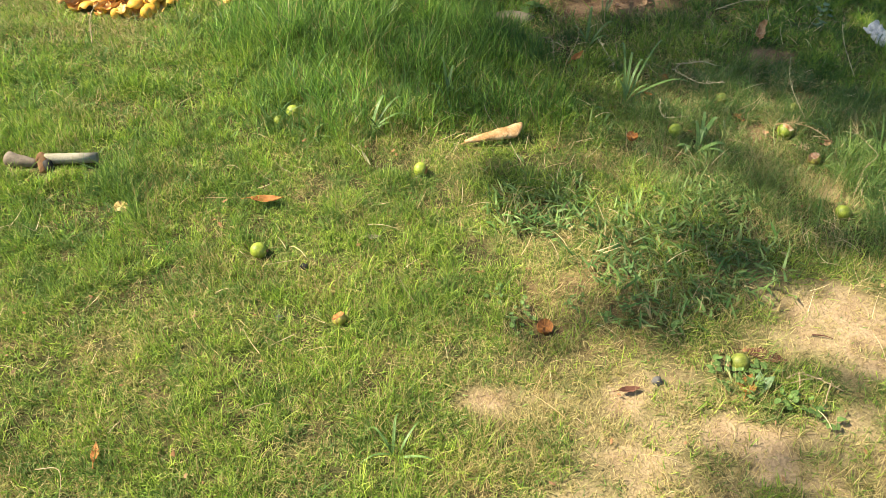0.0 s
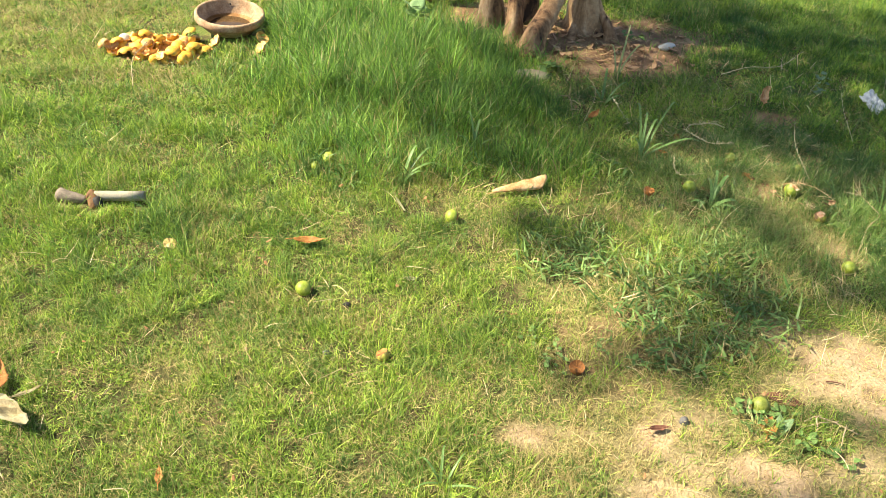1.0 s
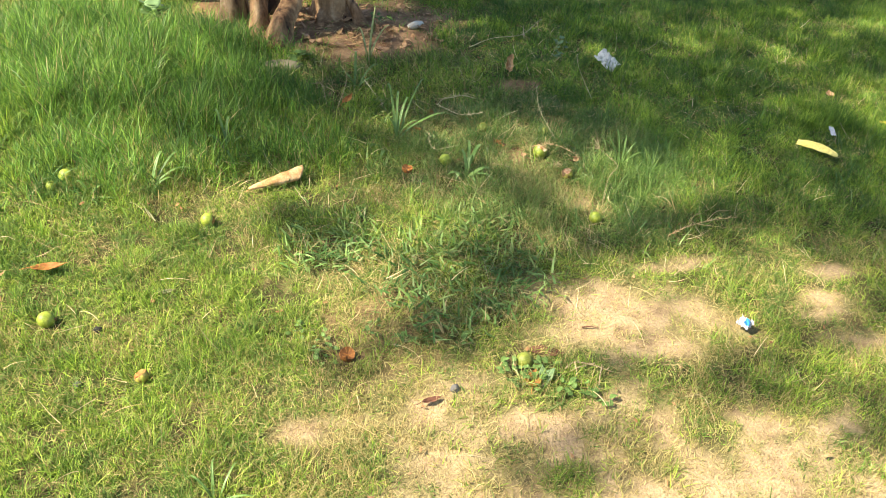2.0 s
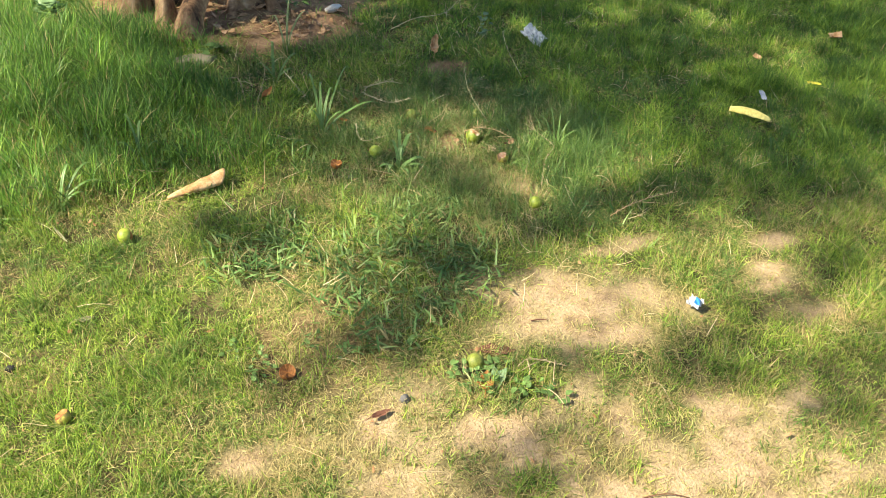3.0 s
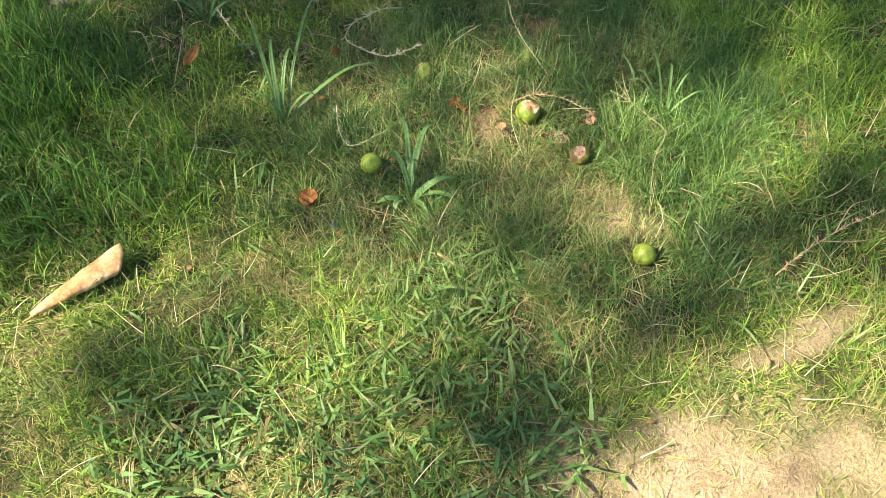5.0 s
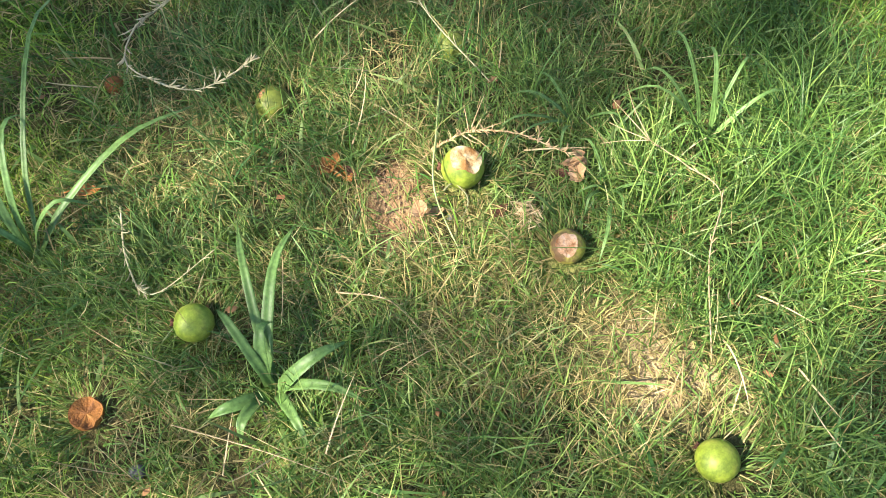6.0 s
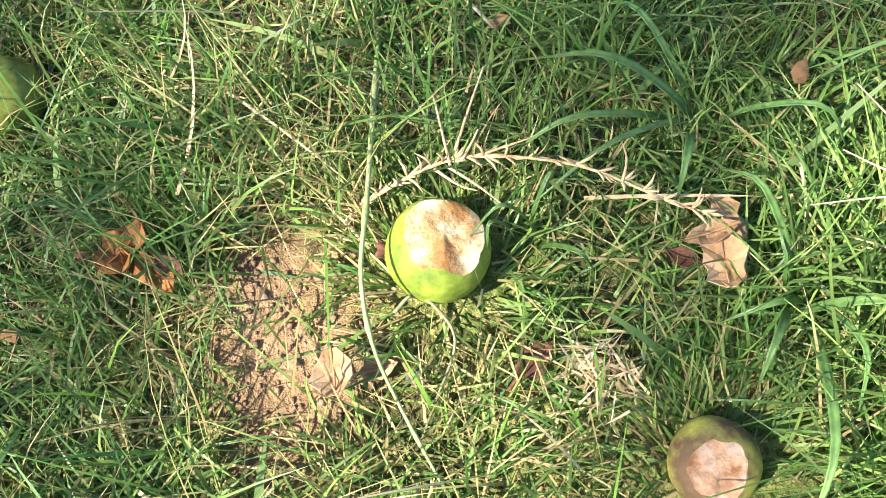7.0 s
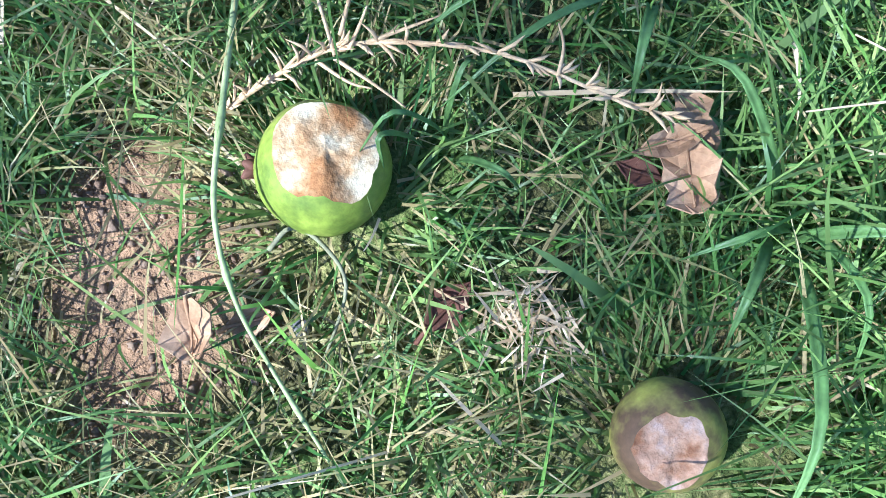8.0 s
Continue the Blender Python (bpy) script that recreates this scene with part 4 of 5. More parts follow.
fallen_leaf("small orange leaf scrap in shaded grass", (1.400, 3.255), -30, 0.040, 0.020, DEAD_O, 0.2, 0.7, 0.4, 27, z=0.015)


# ---- litter and rubbish ----
def wrapper(name, label, at, turn, size, mat, seed, roll=0, tilt=0, z=0.03, crease=0.25, edge=0.05):
    x, y = at
    ob = thing(name, label, "wrapper", (0, 0, 0))
    ob.matrix_basis = pose(x, y, gz(x, y) + z, roll, tilt, turn)
    rows = []
    for k in range(15):
        row = []
        for j in range(13):
            u, v = k / 14 - 0.5, j / 12 - 0.5
            f = abs(noise.noise(Vector((u * 5, v * 4, seed)))) + 0.5 * abs(noise.noise(Vector((u * 11, v * 9, seed))))
            row.append((size[0] * (u + edge * noise.noise(Vector((v * 5, seed, 1)))), size[1] * (v + 1.2 * edge * noise.noise(Vector((u * 5, seed, 2)))), crease * size[1] * f))
        rows.append(row)
    part("foil", grid_mesh(rows), mat, ob, thick=0.0005)
    return ob


wrapper("foil_wrapper", "crumpled silver-grey foil wrapper propped in grass", (2.505, 3.765), -62, (0.112, 0.074), SILVER, 3, roll=18, tilt=22, z=0.042, crease=0.5, edge=0.14)
blue = wrapper("paper_wrapper", "small crumpled white and blue wrapper", (2.040, 1.900), -65, (0.042, 0.038), WHITE, 5, z=0.022, roll=15, crease=0.6, edge=0.14)
printed = grid_mesh([[(0.003 + 0.017 * k / 6 - 0.001 * j, -0.014 + 0.024 * j / 6 + 0.001 * math.sin(k * 2), 0.0165 + 0.003 * math.sin(k + j)) for j in range(7)] for k in range(7)])
part("printed_patch", printed, BLUE, blue, "blue printed corner", thick=0.0006)
wrapper("paper_scrap", "thin white twisted paper scrap in grass", (3.186, 2.935), -121, (0.085, 0.022), WHITE, 7, z=0.045, crease=0.5)
wrapper("yellow_scrap", "small bright yellow scrap on the grass", (3.512, 2.970), -30, (0.060, 0.022), YELLOW, 9, z=0.05, crease=0.4)


def banana_peel():
    x, y = 3.015, 2.815
    ob = thing("banana_peel", "pale yellow strip of banana peel on grass", "peel", (0, 0, 0))
    ob.matrix_basis = pose(x, y, gz(x, y) + 0.034, 0, 0, -48)
    rows = []
    for k in range(21):
        s = k / 20
        w = 0.030 * (math.sin(math.pi * min(1, 0.12 + s * 0.85)) ** 0.5)
        row = []
        for j in range(11):
            v = 2 * j / 10 - 1
            row.append((0.168 * (s - 0.5), w * math.sin(v * 1.35) + 0.012 * math.sin(3 * s + 0.5), w * 0.75 * math.cos(v * 1.35) + 0.003 * noise.noise(Vector((s * 6, v, 1)))))
        rows.append(row)
    part("peel_strip", grid_mesh(rows), BANANA, ob, thick=0.003)
    bm = bmesh.new()
    tube(bm, spline([(-0.092, 0.000, 0.012), (-0.05, 0.008, 0.0165), (0.0, 0.006, 0.0165), (0.03, 0.0, 0.0165)], 10), [0.0013] * 9 + [0.0004], 5)
    part("split", bm, DEAD_R, ob, "dark split line")


banana_peel()


def stone(label, at, size, mat=STONE, seed=1, sink=0.35, turn=None):
    x, y = at
    bm = bmesh.new()
    bmesh.ops.create_icosphere(bm, subdivisions=3, radius=1.0)
    for v in bm.verts:
        d = 1 + 0.22 * noise.noise(v.co * 1.4 + Vector((seed, 0, 0))) + 0.06 * noise.noise(v.co * 5 + Vector((0, seed, 0)))
        v.co = Vector((v.co.x * size[0], v.co.y * size[1], v.co.z * size[2])) * d
    ob = part("stone", bm, mat)
    ob.matrix_basis = pose(x, y, gz(x, y) + size[2] * (1 - 2 * sink), 0, 0, seed * 47 if turn is None else turn)
    return tagged(ob, label, "stone")


stone("small brown pebble on the dry ground", (1.100, 1.853), (0.014, 0.012, 0.011), STONE, seed=1)
stone("small pale pebble in the lawn", (0.159, 2.069), (0.011, 0.010, 0.010), seed=2)
stone("small grey pebble in shaded grass", (1.301, 2.879), (0.011, 0.009, 0.009), seed=3, sink=0.1)
stone("dark clod of earth in the lawn", (0.205, 2.275), (0.014, 0.012, 0.009), BLACK, seed=4)
stone("flat pale stone at the edge of the soil", (0.955, 3.925), (0.100, 0.055, 0.018), SANDSTONE, seed=5, sink=0.36, turn=4)
stone("small pale elongated stone on bare soil", (1.70, 4.335), (0.055, 0.022, 0.018), MOULD, seed=6, sink=0.1, turn=28)
stone("dark grey lump half hidden in grass", (1.872, 3.062), (0.008, 0.006, 0.006), STONE, seed=7, sink=0.0)
stone("dark grey lump half hidden in grass", (1.775, 2.945), (0.005, 0.004, 0.004), STONE, seed=8, sink=0.0)


# ---- clay bowl with water ----
def clay_bowl():
    x, y = -0.45, 4.265
    ob = thing("clay_bowl", "shallow weathered clay bowl with a little water", "bowl", (0, 0, 0))
    ob.matrix_basis = pose(x, y, gz(x, y) + 0.012, 3, 2, 0)
    profile = [(0.0, 0.000), (0.085, 0.000), (0.110, 0.010), (0.140, 0.040), (0.152, 0.052), (0.160, 0.056), (0.163, 0.066), (0.162, 0.083),
               (0.157, 0.090), (0.149, 0.090), (0.144, 0.084), (0.140, 0.060), (0.118, 0.030), (0.095, 0.014), (0.0, 0.012)]
    rows = []
    for s in range(49):
        a = 2 * math.pi * (s % 48) / 48
        d = Vector((math.cos(a), math.sin(a), 0))
        rows.append([d * r * (1 + 0.010 * noise.noise(d * 2 + Vector((0, 0, r * 20)))) + Vector((0, 0, h + 0.002 * noise.noise(d * 3))) for r, h in profile])
    bm = grid_mesh(rows)
    bmesh.ops.remove_doubles(bm, verts=bm.verts, dist=1e-6)
    bmesh.ops.recalc_face_normals(bm, faces=bm.faces)
    part("body", bm, CLAY, ob)
    bm = grid_mesh([[Vector((math.cos(2 * math.pi * (s % 48) / 48), math.sin(2 * math.pi * (s % 48) / 48), 0)) * r + Vector((0, 0, 0.0165)) for r in (0.001, 0.05, 0.085, 0.097)] for s in range(49)])
    part("mud", bm, MUD, ob, "dark wet mud at the bottom")
    bm = bmesh.new()
    bmesh.ops.create_circle(bm, cap_ends=True, segments=48, radius=0.1195)
    for v in bm.verts:
        v.co.z = 0.031
    w = part("water", bm, WATER, ob, "shallow brown water")
    w.visible_shadow = False
    for k, (px, py) in enumerate([(0.1415, 0.015), (-0.02, 0.142)]):
        bm = bmesh.new()
        bmesh.ops.create_icosphere(bm, subdivisions=2, radius=0.0055)
        for v in bm.verts:
            v.co += Vector((px, py, 0.066))
        part("speck", bm, BLACK, ob, "dark speck on the rim")


clay_bowl()


# ---- broken pipe fitting ----
def pipe_fitting():
    x, y = -0.612, 2.760
    ob = thing("pipe_fitting", "broken grey plastic pipe with rusty joint in grass", "pipe", (0, 0, 0))
    ob.matrix_basis = pose(x, y, gz(x, y) + 0.022, 0, 0, 1)
    rows = []
    for k in range(25):
        a = 2 * math.pi * (k % 24) / 24
        prof = [(-0.045, 0.0125), (-0.045, 0.0165), (-0.02, 0.0165), (0.06, 0.0165), (0.126, 0.0165), (0.126, 0.0125), (0.05, 0.0125), (-0.045, 0.0125)]
        rows.append([(px, r * math.cos(a), r * math.sin(a) + 0.03 * px) for px, r in prof])
    bm = grid_mesh(rows)
    bmesh.ops.remove_doubles(bm, verts=bm.verts, dist=1e-6)
    bmesh.ops.recalc_face_normals(bm, faces=bm.faces)
    part("pipe", bm, PIPE, ob)
    bm = bmesh.new()
    tube(bm, spline([(-0.055, 0, 0.004), (-0.042, -0.004, 0.000), (-0.034, -0.020, -0.010), (-0.030, -0.040, -0.030)], 10), [0.017, 0.0185, 0.0185, 0.018, 0.018, 0.018, 0.018, 0.018, 0.017, 0.016], 14, 0.12, 60)
    part("joint", bm, RUST, ob, "rusty brown joint")
    # Solid black piece put in for the shaded opening below the joint.
    bm = bmesh.new()
    tube(bm, spline([(-0.026, -0.016, 0.000), (-0.020, -0.026, -0.008), (-0.012, -0.038, -0.022)], 6), [0.013, 0.016, 0.016, 0.016, 0.015, 0.014], 12)
    part("collar", bm, BLACK, ob, "black piece standing for the pipe's dark opening")
    bm = bmesh.new()
    tube(bm, spline([(-0.060, -0.006, -0.014), (-0.09, -0.006, -0.010), (-0.120, -0.004, -0.006), (-0.150, 0.006, -0.002)], 10), [0.013 + 0.0011 * k for k in range(10)], 14, 0.18, 30)
    part("spout", bm, MUDDY, ob, "flared muddy brown end")


pipe_fitting()


# ---- grass tufts, stems and weeds ----
def broad_blade(path, width, n=12):
    """A long strap-like blade with a channelled middle along a curve."""
    pts = spline(path, n)
    rows = []
    for k, p in enumerate(pts):
        s = k / (n - 1)
        way = (pts[min(k + 1, n - 1)] - pts[max(k - 1, 0)]).normalized()
        side = way.cross(Vector((0, 0, 1)))
        side = side.normalized() if side.length > 1e-4 else Vector((1, 0, 0))
        up = side.cross(way)
        w = 0.5 * width * (0.55 + 0.45 * min(1, s * 4)) * (1 - s ** 3) + 0.0002
        rows.append([p - side * w + up * w * 0.35, p - side * w * 0.4 + up * w * 0.06, p, p + side * w * 0.4 + up * w * 0.06, p + side * w + up * w * 0.35])
    return grid_mesh(rows)


def tuft(label, at, tips, width, mat=BROAD, arch=1.0):
    """A tuft of strap-like blades; tips: place of each tip and the height of its arch."""
    x, y = at
    ob = thing("grass_tuft", label, "grass tuft", (x, y, gz(x, y)))
    for k, (tx, ty, h) in enumerate(tips):
        d = Vector((tx - x, ty - y, 0))
        start = Vector((0.006 * math.cos(k * 2.4), 0.006 * math.sin(k * 2.4), -0.003))
        path = [start, start + d * 0.25 + Vector((0, 0, h * 0.62)), start + d * 0.65 + Vector((0, 0, h)), d + Vector((0, 0, h * (0.92 - 0.35 * arch)))]
        part("blade", broad_blade(path, width * (0.8 + 0.2 * ((k * 7) % 5) / 2)), mat, ob, thick=0.0004)
    return ob


tuft("tuft of long broad grass blades in shade", (1.302, 3.215),
     [(1.526, 3.535, 0.15), (1.323, 3.494, 0.15), (1.580, 3.265, 0.09), (1.403, 3.205, 0.08), (1.36, 3.42, 0.14), (1.25, 3.28, 0.08), (1.40, 3.36, 0.13)], 0.0095)
tuft("low broad-bladed grass tuft lying sideways", (1.235, 3.150), [(1.08, 3.20, 0.02), (1.16, 3.12, 0.03), (1.19, 3.05, 0.02)], 0.012)
tuft("tuft of broad upright grass blades", (1.475, 2.872),
     [(1.544, 3.073, 0.085), (1.604, 3.030, 0.080), (1.581, 2.865, 0.055), (1.562, 2.790, 0.050), (1.42, 2.83, 0.05), (1.47, 2.98, 0.09), (1.52, 2.93, 0.08), (1.40, 2.88, 0.04), (1.48, 2.78, 0.04)], 0.0155)
tuft("broad grass blades at the edge of bare soil", (1.235, 3.655), [(1.37, 3.73, 0.10), (1.27, 3.80, 0.14), (1.33, 3.66, 0.06), (1.15, 3.70, 0.08)], 0.011)
tuft("arching broad grass blades in sunlit lawn", (0.365, 2.955), [(0.50, 3.10, 0.10), (0.53, 3.01, 0.07), (0.46, 2.98, 0.05), (0.43, 3.08, 0.11), (0.29, 2.93, 0.03)], 0.011)
tuft("low broad grass blades beside tall grass", (0.175, 2.945), [(0.09, 2.93, 0.02), (0.24, 2.97, 0.04), (0.20, 2.88, 0.02), (0.12, 3.00, 0.05), (0.28, 2.90, 0.02)], 0.011)
tuft("bluish broad grass blades at the tall grass edge", (0.640, 3.190), [(0.60, 3.34, 0.14), (0.68, 3.30, 0.12), (0.56, 3.22, 0.08), (0.73, 3.20, 0.07), (0.65, 3.10, 0.05)], 0.010)
tuft("tall grass blades growing from bare soil", (1.36, 3.95), [(1.45, 4.20, 0.20), (1.33, 4.08, 0.13), (1.52, 4.08, 0.14), (1.42, 4.10, 0.17)], 0.008, STEM_G)
tuft("coarse grass blades on the dry lawn", (0.46, 1.640), [(0.52, 1.72, 0.05), (0.40, 1.70, 0.05), (0.55, 1.62, 0.03), (0.38, 1.61, 0.03), (0.47, 1.74, 0.06)], 0.006)
tuft("single pale green blade on dry grass", (1.775, 2.560), [(1.795, 2.625, 0.02), (1.76, 2.60, 0.015)], 0.009)
tuft("tuft of fine bright grass in a sun patch", (2.10, 2.84), [(2.02, 2.94, 0.10), (2.06, 2.95, 0.11), (2.15, 2.93, 0.12), (2.20, 2.88, 0.10), (2.22, 2.82, 0.08), (2.03, 2.86, 0.08), (2.12, 2.97, 0.13)], 0.005)
# blades close by the bitten fruit
tuft("broad dark green blades beside a dead leaf", (1.985, 2.965), [(1.875, 2.975, 0.05), (1.885, 3.005, 0.05), (1.93, 3.04, 0.06), (1.98, 3.05, 0.05), (1.935, 2.93, 0.05), (2.02, 2.90, 0.06)], 0.0045)
tuft("broad dark green blades beside a bitten fruit", (1.955, 2.855), [(1.93, 2.80, 0.05), (1.90, 2.835, 0.05), (1.875, 2.775, 0.05), (1.965, 2.93, 0.05), (2.00, 2.81, 0.05), (1.91, 2.87, 0.04)], 0.0045)
tuft("fine green blades touching the bitten fruit", (1.868, 2.968), [(1.838, 2.978, 0.062), (1.842, 2.968, 0.056), (1.88, 2.93, 0.04), (1.90, 2.98, 0.04)], 0.0026)


def stem(label, points, radius, mat, spikes=0, spike_len=0.015, seed=1, name="dry_stem", nodes=0, category="plant stem"):
    """A dry or green grass stem along a curve, with spikelets standing off it."""
    rng = random.Random(seed)
    base = Vector(points[0])
    ob = thing(name, label, category, (base.x, base.y, gz(base.x, base.y)))
    off = Vector((base.x, base.y, gz(base.x, base.y)))
    pts = spline([Vector((p[0], p[1], gz(p[0], p[1]) + p[2])) - off for p in points], 28)
    bm = bmesh.new()
    tube(bm, pts, [radius * (1 - 0.55 * k / 27) * (1.5 if nodes and k % max(1, 28 // nodes) == 3 else 1) for k in range(28)], 6)
    part("stalk", bm, mat, ob)
    for k in range(spikes):
        i = rng.randrange(2, 27)
        p, way = pts[i], (pts[min(i + 1, 27)] - pts[i - 1]).normalized()
        d = (way * rng.uniform(0.5, 1.2) + Vector((rng.uniform(-1, 1), rng.uniform(-1, 1), rng.uniform(-0.2, 0.8)))).normalized()
        ln = spike_len * rng.uniform(0.5, 1.2)
        bm = bmesh.new()
        tube(bm, [p, p + d * ln * 0.5 + way * ln * 0.1, p + d * ln], [radius * 0.5, radius * 0.6, radius * 0.08], 5)
        part("spikelet", bm, mat, ob)
    return ob


def branched(label, main, branches, radius, mat, seed=1, spikes=0, spike_len=0.012):
    ob = stem(label, main, radius, mat, spikes, spike_len, seed)
    off = ob.location
    for path in branches:
        bm = bmesh.new()
        pts = spline([Vector((p[0], p[1], gz(p[0], p[1]) + p[2])) - off for p in path], 12)
        tube(bm, pts, [radius * 0.7 * (1 - 0.6 * k / 11) for k in range(12)], 5)
        part("branch", bm, mat, ob)
    return ob


branched("dry curved straw seed head arching over a fruit",
         [(1.790, 3.036, 0.006), (1.806, 3.036, 0.015), (1.841, 3.026, 0.030), (1.867, 3.012, 0.037), (1.903, 2.974, 0.042), (1.928, 2.929, 0.040), (1.944, 2.910, 0.034)],
         [[(1.867, 3.012, 0.037), (1.882, 3.003, 0.045), (1.893, 2.997, 0.050)], [(1.853, 3.017, 0.034), (1.859, 2.998, 0.034), (1.864, 2.984, 0.028)],
          [(1.860, 3.015, 0.036), (1.868, 3.016, 0.045), (1.874, 3.018, 0.050)], [(1.847, 3.022, 0.031), (1.852, 3.006, 0.031), (1.858, 2.998, 0.030)],
          [(1.854, 3.017, 0.035), (1.862, 3.036, 0.048), (1.866, 3.046, 0.055)], [(1.860, 3.020, 0.040), (1.880, 3.032, 0.052), (1.896, 3.042, 0.058)],
          [(1.915, 2.952, 0.042), (1.922, 2.958, 0.048), (1.926, 2.966, 0.050)]], 0.0014, SEED, 4, 80, 0.011)
stem("long green grass stem leaning past a fruit", [(1.880, 3.130, 0.010), (1.836, 3.066, 0.030), (1.808, 3.025, 0.045), (1.782, 2.991, 0.050), (1.767, 2.962, 0.042), (1.760, 2.931, 0.030), (1.753, 2.876, 0.012)], 0.0017, STEM_G, name="grass_stalk", nodes=4, seed=6)
stem("thin grey dry blade curled beside the fruit", [(1.785, 2.974, 0.020), (1.798, 2.975, 0.022), (1.804, 2.962, 0.022), (1.801, 2.942, 0.020), (1.773, 2.924, 0.012), (1.760, 2.916, 0.006)], 0.0012, WEATHERED, seed=7)
branched("branched dry seed head on a bent straw stem",
         [(1.915, 2.615, 0.012), (1.972, 2.700, 0.060), (2.031, 2.751, 0.075), (2.018, 2.800, 0.085), (2.000, 2.847, 0.095)],
         [[(2.000, 2.847, 0.095), (1.990, 2.880, 0.115), (1.985, 2.905, 0.125)], [(2.000, 2.847, 0.095), (2.000, 2.880, 0.118), (2.006, 2.905, 0.135)],
          [(2.000, 2.847, 0.095), (1.980, 2.870, 0.105), (1.972, 2.890, 0.105)], [(2.000, 2.847, 0.095), (1.978, 2.866, 0.090), (1.955, 2.882, 0.085)]], 0.0011, STRAW, 5, 16, 0.012)
stem("pale spiny creeping stem in shaded grass", [(1.721, 3.474, 0.03), (1.66, 3.469, 0.05), (1.605, 3.464, 0.045), (1.565, 3.444, 0.05), (1.53, 3.399, 0.045), (1.552, 3.333, 0.05), (1.59, 3.29, 0.05), (1.642, 3.279, 0.055), (1.686, 3.286, 0.055)], 0.0018, GREY_STRAW, 75, 0.022, 8)
stem("pale creeping stem in shaded grass", [(1.428, 3.194, 0.03), (1.404, 3.112, 0.035), (1.413, 3.053, 0.035), (1.508, 3.061, 0.04)], 0.0013, GREY_STRAW, 26, 0.018, 9)
stem("short pale spiny stem in shaded grass", [(1.271, 3.652, 0.05), (1.279, 3.562, 0.055), (1.306, 3.465, 0.03)], 0.0016, GREY_STRAW, 22, 0.020, 26)
stem("arched dry stem in shaded grass", [(1.043, 3.674, 0.03), (1.075, 3.604, 0.06), (1.074, 3.487, 0.03)], 0.0020, STRAW, 8, 0.015, 27)
stem("thin dry straw lying on the lawn", [(1.36, 2.90, 0.02), (1.45, 2.79, 0.03), (1.53, 2.68, 0.02)], 0.0009, STRAW, 3, 0.010, 10)
stem("thin dry straw lying on the lawn", [(1.60, 2.93, 0.02), (1.645, 2.88, 0.03), (1.66, 2.82, 0.02)], 0.0012, STRAW, 3, 0.010, 11)
branched("pale dry branched twig on shaded grass", [(2.04, 2.365, 0.02), (2.12, 2.38, 0.035), (2.22, 2.39, 0.045), (2.33, 2.39, 0.05)],
         [[(2.12, 2.38, 0.035), (2.17, 2.42, 0.05), (2.21, 2.43, 0.05)], [(2.20, 2.39, 0.04), (2.26, 2.42, 0.06), (2.31, 2.42, 0.06)], [(2.16, 2.385, 0.04), (2.21, 2.355, 0.045), (2.26, 2.345, 0.04)]], 0.0016, SEED, 12, 40, 0.016)
branched("bleached dry weed roots on sandy ground", [(1.42, 1.850, 0.012), (1.45, 1.855, 0.025), (1.50, 1.835, 0.020), (1.545, 1.805, 0.012)],
         [[(1.45, 1.855, 0.025), (1.44, 1.82, 0.02), (1.42, 1.79, 0.012)], [(1.52, 1.825, 0.018), (1.49, 1.78, 0.018), (1.475, 1.745, 0.010)], [(1.48, 1.84, 0.02), (1.45, 1.83, 0.03), (1.41, 1.825, 0.02)]], 0.0029, STRAW, 13, 14)
stem("bent dry straw on the sparse lawn", [(2.08, 1.700, 0.015), (2.065, 1.665, 0.02), (2.08, 1.615, 0.010)], 0.0016, STRAW, 2, 0.012, 14)
stem("bent dry straw on sandy ground", [(1.70, 1.675, 0.012), (1.745, 1.66, 0.018), (1.735, 1.58, 0.010)], 0.0016, STRAW, 2, 0.012, 15)
stem("short dark stick on sandy ground", [(1.545, 2.003, 0.006), (1.57, 1.998, 0.008), (1.595, 1.989, 0.006)], 0.0024, DEAD_R, 0, 0.01, 16, "stick")
stem("thin dark stick on sandy ground", [(1.47, 1.385, 0.006), (1.56, 1.37, 0.008), (1.62, 1.33, 0.006)], 0.0020, DEAD_R, 0, 0.01, 17, "stick")
stem("tall dry seed stalk in the lawn", [(-0.52, 1.62, 0.02), (-0.60, 1.72, 0.05), (-0.63, 1.82, 0.06)], 0.0016, STRAW, 4, 0.015, 18)
stem("thin pale straw curve on the lawn", [(-0.30, 1.60, 0.02), (-0.24, 1.58, 0.04), (-0.22, 1.49, 0.02)], 0.0012, STRAW, 0, 0.01, 19)
stem("pale grass stalk in shaded lawn", [(1.10, 3.40, 0.05), (1.18, 3.60, 0.10), (1.14, 3.75, 0.12)], 0.0010, STRAW, 6, 0.014, 20)
stem("fine pale seed stalk in shade", [(2.25, 3.40, 0.03), (2.22, 3.50, 0.12), (2.24, 3.60, 0.16)], 0.0012, GREY_STRAW, 10, 0.02, 21)
stem("fine pale seed stalk in shade", [(1.93, 3.08, 0.02), (1.90, 3.20, 0.10), (1.93, 3.33, 0.15)], 0.0012, GREY_STRAW, 10, 0.02, 22)
stem("pale creeping stalk at the soil edge", [(1.88, 4.02, 0.03), (2.02, 4.07, 0.05), (2.18, 4.08, 0.06), (2.34, 4.22, 0.08)], 0.0018, GREY_STRAW, 10, 0.025, 23)
stem("dry pale stalk in the sunlit grass", [(-0.72, 3.55, 0.03), (-0.74, 3.66, 0.10), (-0.70, 3.75, 0.14)], 0.002, STRAW, 8, 0.025, 24)


